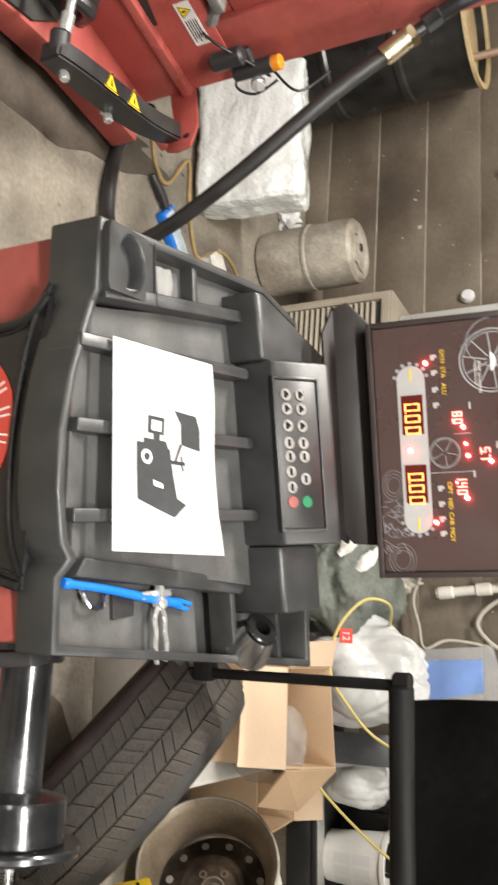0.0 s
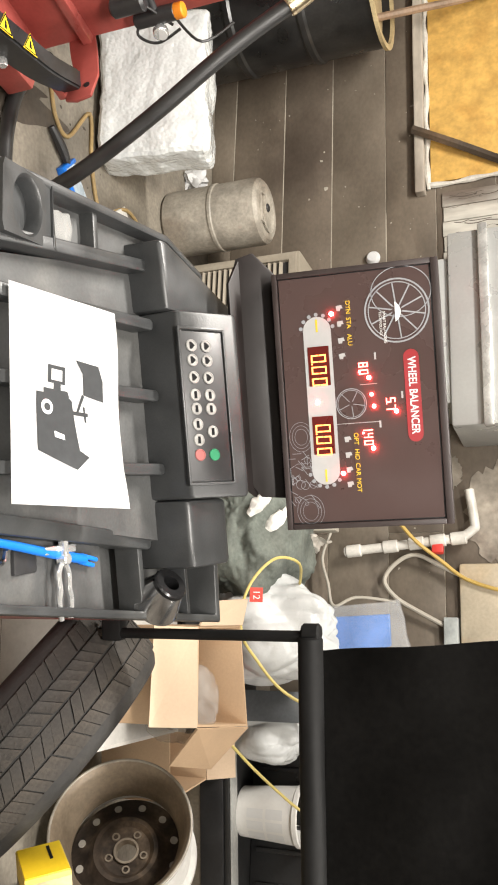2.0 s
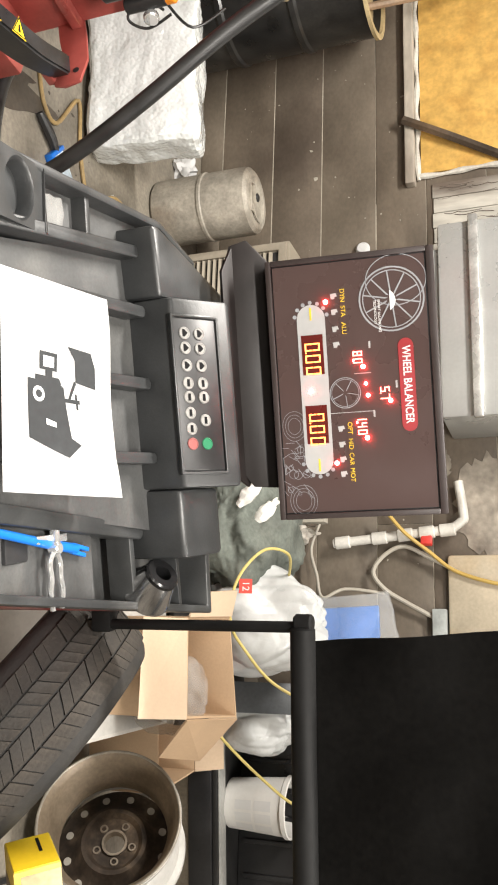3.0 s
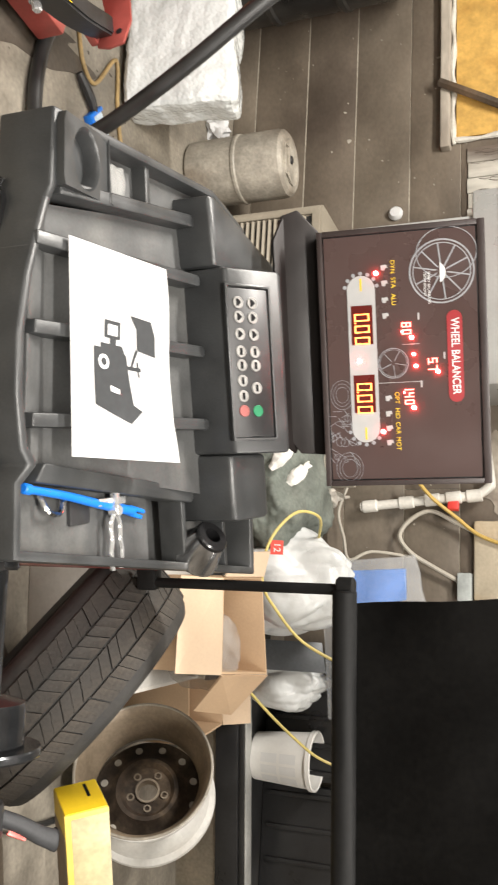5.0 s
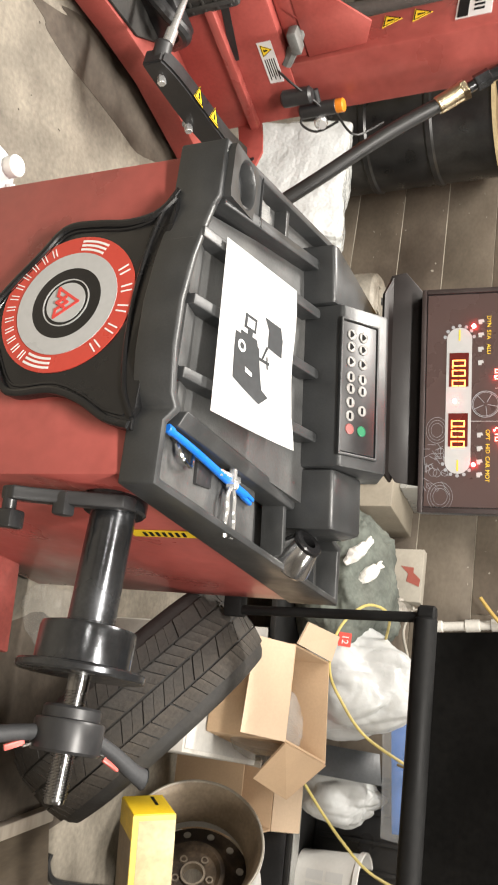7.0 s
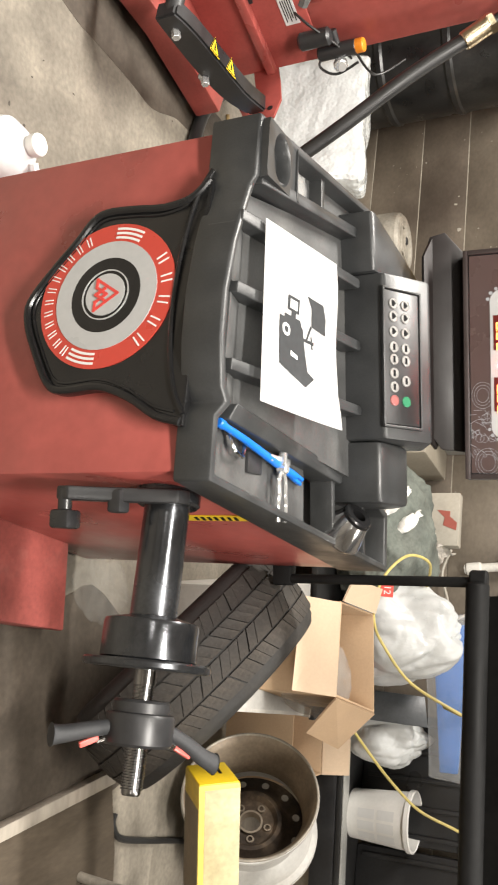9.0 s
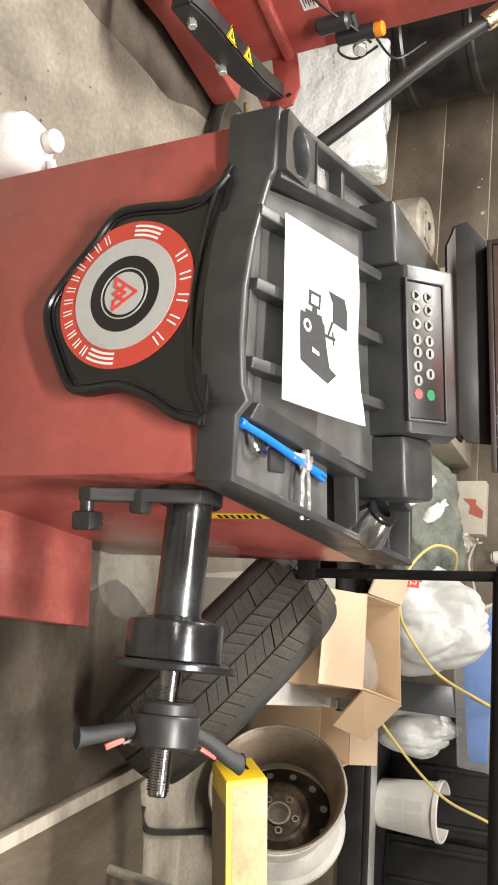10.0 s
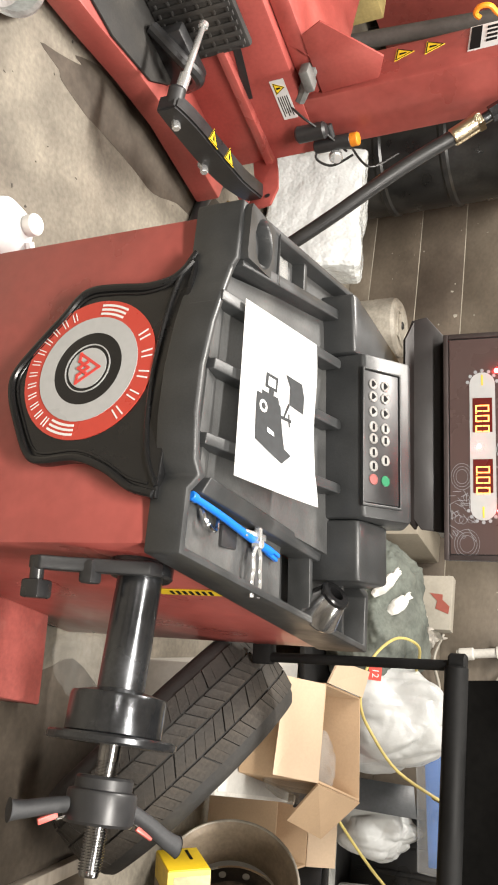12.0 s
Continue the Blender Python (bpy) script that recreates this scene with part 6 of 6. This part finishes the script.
for p, q in (((0.165, 1.685, 0.565), (0.235, 1.645, 0.505)), ((0.235, 1.735, 0.590), (0.290, 1.71, 0.535))):
    t = thing("work_glove", "crumpled white work glove lying on cloth", "glove", None, "gloves")
    a, c = Vector(p), Vector(q)
    bm = B()
    side = (c - a).cross(Vector((0, 0, 1))).normalized()
    tube(bm, [a.lerp(c, k / 8) for k in range(9)], lambda q: 0.008 + 0.015 * math.sin(math.pi * min(1, q * 0.85 + 0.12)), 12)
    for k in (-1, 0, 1):
        tube(bm, [a + side * 0.007 * k, a + side * 0.012 * k - (c - a) * 0.12, a + side * 0.016 * k - (c - a) * 0.26], lambda q: 0.0075 - 0.003 * q, 8)
    crumple(bm, 0.006, 0.02, 4.0)
    part("glove", bm, pmat("white_cotton", (0.75, 0.74, 0.7), 0.85), t)
t = thing("paper_bundle", "white crumpled papers with red print on the bench", "papers")
for k, (x, y, z, rz) in enumerate(((0.30, 2.16, 0.34, 10), (0.40, 2.10, 0.35, -25), (0.34, 2.12, 0.42, 40))):
    bm = B()
    bmesh.ops.create_grid(bm, x_segments=8, y_segments=8, size=0.075)
    bmesh.ops.transform(bm, matrix=pose(x, y, z + 0.07, 55, 10 * k, rz), verts=bm.verts)
    crumple(bm, 0.02, 0.08, k * 2.0)
    part("sheet", bm, pmat("off_white_paper_%s" % "abc"[k], (0.62, 0.58, 0.52), 0.8, second=(0.5, 0.16, 0.12), amount=0.5 if k == 1 else 0.0), t)

# ---- cables ----
for nm, lab, mat, r, pts in (
        ("yellow_cable", "thin yellow cable looping over the clutter", pmat("yellow_cable_sheath", (0.55, 0.45, 0.15), 0.5, var=0.15, bump=0), 0.0046,
         [(0.474, 1.800, 0.611), (0.391, 1.680, 0.652), (0.366, 1.600, 0.607), (0.416, 1.520, 0.562), (0.493, 1.480, 0.535), (0.575, 1.480, 0.531), (0.647, 1.520, 0.551), (0.754, 1.550, 0.629), (0.838, 1.600, 0.768), (0.86, 1.85, 0.66)]),
        ("yellow_cable", "thin yellow cable drooping past the white bag", bpy.data.materials["yellow_cable_sheath"], 0.0046,
         [(0.907, 1.550, 0.444), (0.999, 1.620, 0.487), (1.094, 1.700, 0.537), (1.173, 1.750, 0.607), (1.229, 1.800, 0.715), (1.32, 1.95, 0.80)]),
        ("white_cable", "dirty white cable loop hanging on the wall", pmat("dirty_white_sheath", (0.42, 0.39, 0.33), 0.5, var=0.1, bump=0), 0.008,
         [(0.673, 2.229, 1.018), (0.615, 2.232, 0.911), (0.566, 2.233, 0.833), (0.507, 2.247, 0.792), (0.447, 2.260, 0.834), (0.418, 2.267, 0.906), (0.459, 2.267, 0.994), (0.519, 2.264, 1.109)]),
        ("white_cable", "grey cable hanging down to the bench", bpy.data.materials["dirty_white_sheath"], 0.006,
         [(0.331, 2.286, 0.588), (0.423, 2.255, 0.560), (0.513, 2.215, 0.588), (0.590, 2.178, 0.616), (0.565, 2.223, 0.690), (0.584, 2.249, 0.829)]),
        ("white_cable", "grey cable hanging behind the papers", bpy.data.materials["dirty_white_sheath"], 0.006,
         [(0.295, 2.224, 0.542), (0.406, 2.179, 0.528), (0.513, 2.135, 0.515), (0.528, 2.092, 0.475)]),
        ("extension_cable", "pair of yellow cords running along the wall", pmat("amber_sheath", (0.5, 0.34, 0.09), 0.5, var=0.1, bump=0), 0.007,
         [(0.283, 2.247, 0.845), (0.365, 2.238, 0.913), (0.438, 2.252, 0.997), (0.504, 2.247, 1.083), (0.546, 2.238, 1.215), (0.565, 2.243, 1.353)]),
        ("black_cable", "black cable lying on the concrete floor", HOSE, 0.009,
         [(1.071, 0.904, 0.009), (1.097, 0.896, 0.009), (1.140, 0.934, 0.009), (1.180, 1.065, 0.009), (1.236, 1.278, 0.009), (1.315, 1.526, 0.009)])):
    t = thing(nm, lab, "cable")
    bm = B()
    tube(bm, pts, r, 8)
    part("cable", bm, mat, t)

# ---- on the wall ----
PVC = pmat("dusty_white_pvc", (0.62, 0.6, 0.55), 0.45, var=0.15, scale=14, bump=0.05, second=(0.3, 0.24, 0.18), amount=0.6)
a, c, e, f = Vector((0.404, 2.270, 0.644)), Vector((0.361, 2.279, 1.073)), Vector((0.313, 2.290, 1.118)), Vector((0.192, 2.318, 1.102))
t = thing("water_pipe", "white plastic water pipe with elbow and valve", "pipe")
bm = B()
rod(bm, a, c, 0.017)
tube(bm, [c, c.lerp(e, 0.6) + Vector((0.0, 0, 0.012)), e, f], 0.017, 12)
pipe = part("pipe", bm, PVC, t)
for s in (0.08, 0.40, 0.62, 0.80, 0.97):
    bm = B()
    d = (c - a).normalized()
    rod(bm, a.lerp(c, s) - d * 0.028, a.lerp(c, s) + d * 0.028, 0.023, bevel=0.003)
    part("coupling", bm, PVC, pipe)
bm = B()
box(bm, (-0.012, -0.05, -0.02), (0.012, 0.012, 0.02), 0.004, Matrix.Translation(a.lerp(c, 0.80)) @ pose(0, 0, 0, 0, 0, 60))
part("valve_handle", bm, pmat("red_valve_plastic", (0.6, 0.05, 0.04), 0.4, var=0.05, bump=0), pipe, "red valve handle")
t = thing("junction_panel", "stained beige board fixed to the wall", "panel", WALL)
bm = B()
box(bm, (0.47, -0.035, 1.055), (0.76, -0.0045, 1.42), 0.012)
part("board", bm, pmat("stained_beige_board", (0.46, 0.4, 0.3), 0.6, var=0.15, scale=6, bump=0.1, second=(0.5, 0.3, 0.1), amount=0.6), t)
bm = B()
box(bm, (0.66, -0.05, 1.0), (0.76, -0.0045, 1.05), 0.004)
part("conduit_box", bm, pmat("pale_blue_grey", (0.4, 0.43, 0.42), 0.5), t)
GRIMEPLASTER = pmat("grimy_flaking_plaster", (0.3, 0.265, 0.22), 0.85, var=0.35, scale=14, bump=0.6, fine=40, second=(0.13, 0.1, 0.08), amount=0.95)
t = thing("peeling_plaster", "flaking pale plaster patch on the boards", "plaster", WALL)
for k, (u, z, su, sz) in enumerate(((0.28, 1.22, 0.19, 0.15), (0.13, 1.02, 0.07, 0.06))):
    bm = B()
    rng = random.Random(k)
    edge = smooth_line([(u + su * math.cos(q / 24 * math.pi) * rng.uniform(0.8, 1.08), z + sz * math.sin(q / 24 * math.pi) * rng.uniform(0.8, 1.08), 0) for q in range(48)], 2, True)
    slab(bm, [(p.x, p.y) for p in edge], 0.003, Matrix(((1, 0, 0, 0), (0, 0, -1, -0.0045), (0, 1, 0, 0), (0, 0, 0, 1))))
    part("flake", bm, GRIMEPLASTER, t)

t = thing("heater_cabinet", "beige louvred metal heater cabinet on the floor", "heater", WALL @ pose(0, 0, 0))
BEIGE = pmat("beige_enamel", (0.27, 0.24, 0.19), 0.5, var=0.12, scale=7, bump=0.04, second=(0.3, 0.26, 0.2), amount=0.6)
bm = B()
box(bm, (-0.675, -0.36, 0.0), (0.06, -0.02, 0.545), 0.008)
body = part("body", bm, BEIGE, t)
bm = B()
ring_wall(bm, [(-0.665, 0.02), (-0.32, 0.02), (-0.32, 0.535), (-0.665, 0.535)], 0.03, 0, 0.012, 0.002)
bmesh.ops.transform(bm, matrix=Matrix(((1, 0, 0, 0), (0, 0, -1, -0.361), (0, 1, 0, 0), (0, 0, 0, 1))), verts=bm.verts)
part("grille_frame", bm, BEIGE, body)
bm = B()
box(bm, (-0.63, -0.3625, 0.06), (-0.35, -0.361, 0.50), 0)
part("grille_back", bm, SATINBLACK, body)
for i in range(19):
    bm = B()
    box(bm, (-0.63, -0.012, -0.002), (-0.35, 0.006, 0.002), 0.001, Matrix.Translation((0, -0.366, 0.07 + i * 0.0225)) @ pose(0, 0, 0, 35, 0, 0))
    part("slat", bm, BEIGE, body)
for i in range(9):
    bm = B()
    box(bm, (-0.19, -0.012, -0.002), (-0.03, 0.006, 0.002), 0.001, Matrix.Translation((0, -0.366, 0.30 + i * 0.0225)) @ pose(0, 0, 0, 35, 0, 0))
    part("slat", bm, BEIGE, body)
t = thing("metal_hood", "dull grey sheet metal hood above the heater cabinet", "hood", WALL)
HOOD = pmat("dull_galvanised", (0.5, 0.51, 0.5), 0.32, 0.4, var=0.07, scale=5, bump=0.01, second=(0.5, 0.5, 0.49), amount=0.5)
bm = B()
box(bm, (-0.69, -0.30, 1.08), (0.04, -0.005, 1.62), 0.012)
part("shell", bm, HOOD, t)
bm = B()
box(bm, (-0.70, -0.325, 1.19), (0.05, -0.30, 1.225), 0.006)
part("flange", bm, pmat("bright_zinc_edge", (0.62, 0.62, 0.6), 0.3, 0.6), t, "bright folded edge")
bm = B()
prism(bm, [(-0.60, -0.28), (-0.05, -0.28), (-0.05, -0.02), (-0.60, -0.02)], 0.546, 1.08, 0.006)
part("riser", bm, HOOD, t)
t = thing("red_pipe", "red painted pipe on the wall", "pipe")
bm = B()
rod(bm, (-0.718, 2.523, 1.053), (-0.748, 2.530, 1.235), 0.014)
part("pipe", bm, RED, t)
t = thing("round_switch", "white round switch on the wall boards", "switch")
bm = B()
lathe(bm, [(0, 0), (0.028, 0), (0.03, 0.01), (0.02, 0.025), (0, 0.027)], WALL @ pose(-0.78, -0.004, 0.745, 90, 0, 0), 20)
part("switch_body", bm, PAPER, t)

# ---- floor board by the shaft ----
t = thing("floor_board", "dark brown plywood sheet lying on the floor", "board")
bm = B()
prism(bm, [(1.045, 0.10), (0.985, 0.87), (1.16, 0.90), (2.2, 0.90), (2.2, -0.6), (1.1, -0.6)], 0.0, 0.018, 0.002)
part("sheet", bm, pmat("dirty_plywood", (0.085, 0.066, 0.046), 0.7, var=0.3, scale=5, bump=0.25, second=(0.08, 0.06, 0.04), amount=0.8, stretch=(1, 0.3, 1)), t)
bm = B()
prism(bm, [(1.015, 0.10), (0.95, 0.87), (0.985, 0.87), (1.045, 0.10)], 0.0, 0.03, 0.003)
part("edge_strip", bm, PALEWOOD, t, "pale timber edge strip")

# ---- dark brown floor patches ----
DARKPATCH = pmat("dark_brown_concrete", (0.062, 0.05, 0.038), 0.6, var=0.35, scale=7, bump=0.25, fine=60, second=(0.11, 0.09, 0.07), amount=0.7)
for k, (x, y, rx, ry) in enumerate(((0.80, 0.28, 0.42, 0.85), (-0.62, 1.62, 0.16, 0.30), (-1.04, 0.92, 0.12, 0.55))):
    rng = random.Random(20 + k)
    bm = B()
    pts = [(x + rx * math.cos(q / 14 * math.pi) * rng.uniform(0.75, 1.05), y + ry * math.sin(q / 14 * math.pi) * rng.uniform(0.75, 1.05), 0) for q in range(28)]
    line = [(p.x, p.y) for p in smooth_line(pts, 3, True)]
    prism(bm, line, 0.0, 0.0012)
    t = thing("oil_stain", "dark brown patch on the concrete floor", "stain", None, "floor stains")
    part("stain", bm, DARKPATCH, t)

# ---- crate-like black panels behind the bench clutter, also filling its shadows ----
for k, (u0, u1, z1) in enumerate(((0.98, 1.42, 0.70), (1.44, 1.95, 0.86))):
    t = thing("plastic_crate", "black crate-like plastic panel on the bench, also filling dark shadow", "crate", WALL, "crates on the bench")
    bm = B()
    box(bm, (u0, -0.055, 0.306), (u1, -0.008, z1), 0.006)
    shell = part("shell", bm, SATINBLACK, t)
    for i in range(5):
        bm = B()
        x = u0 + 0.03 + i * (u1 - u0 - 0.06) / 4
        box(bm, (x - 0.008, -0.064, 0.33), (x + 0.008, -0.053, z1 - 0.03), 0.003)
        part("stiffening_rib", bm, SATINBLACK, shell)
    bm = B()
    box(bm, (u0 - 0.006, -0.068, z1 - 0.025), (u1 + 0.006, -0.006, z1 + 0.004), 0.004)
    part("lip", bm, SATINBLACK, shell)


# clear film dropped beside the foot plate
t = thing("film_scrap", "crumpled clear plastic film lying beside the red foot", "packaging")
part("film", sack(Matrix.Translation((0.49, 0.76, 0.03)), 0.09, 0.11, 0.04, 14.0, 5, -0.7, 0.1), pmat("thin_clear_film", (0.5, 0.5, 0.47), 0.1, var=0.2, scale=30, bump=0.5, fine=40, alpha=0.07), t, soft=60)


# printed carton and crumpled wrappers behind the cloth heap
t = thing("printed_carton", "small pale carton with red print against the wall", "box", WALL)
bm = B()
box(bm, (0.15, -0.15, 0.306), (0.36, -0.10, 0.635), 0.004)
body = part("body", bm, pmat("pale_carton_board", (0.4, 0.37, 0.31), 0.7, var=0.12, bump=0.06, second=(0.36, 0.31, 0.25), amount=0.6), t)
bm = B()
slab(bm, [(0.22, 0.55), (0.25, 0.58), (0.28, 0.575), (0.30, 0.625), (0.27, 0.628), (0.245, 0.60), (0.225, 0.60)], 0.0012, Matrix(((1, 0, 0, 0), (0, 0, -1, -0.1505), (0, 1, 0, 0), (0, 0, 0, 1))))
part("red_print", bm, pmat("faded_red_print", (0.36, 0.1, 0.075), 0.6, var=0.1, bump=0), body)
for k, (x, y, z, s) in enumerate(((0.40, 1.95, 0.54, 0.06), (0.44, 1.90, 0.50, 0.05), (0.36, 2.02, 0.60, 0.045))):
    t = thing("paper_wrapper", "crumpled pale paper wrapper on the cloth heap", "wrapper", None, "wrappers on the heap")
    bm = B()
    bmesh.ops.create_grid(bm, x_segments=14, y_segments=14, size=s)
    crumple(bm, 0.03, 0.05, 3.0 + k)
    crumple(bm, 0.01, 0.018, 1.0 + k)
    bmesh.ops.transform(bm, matrix=pose(x, y, z, 40 + 12 * k, 15 - 20 * k, 40 * k), verts=bm.verts)
    part("sheet", bm, bpy.data.materials["off_white_paper_%s" % "aba"[k]], t, soft=40)
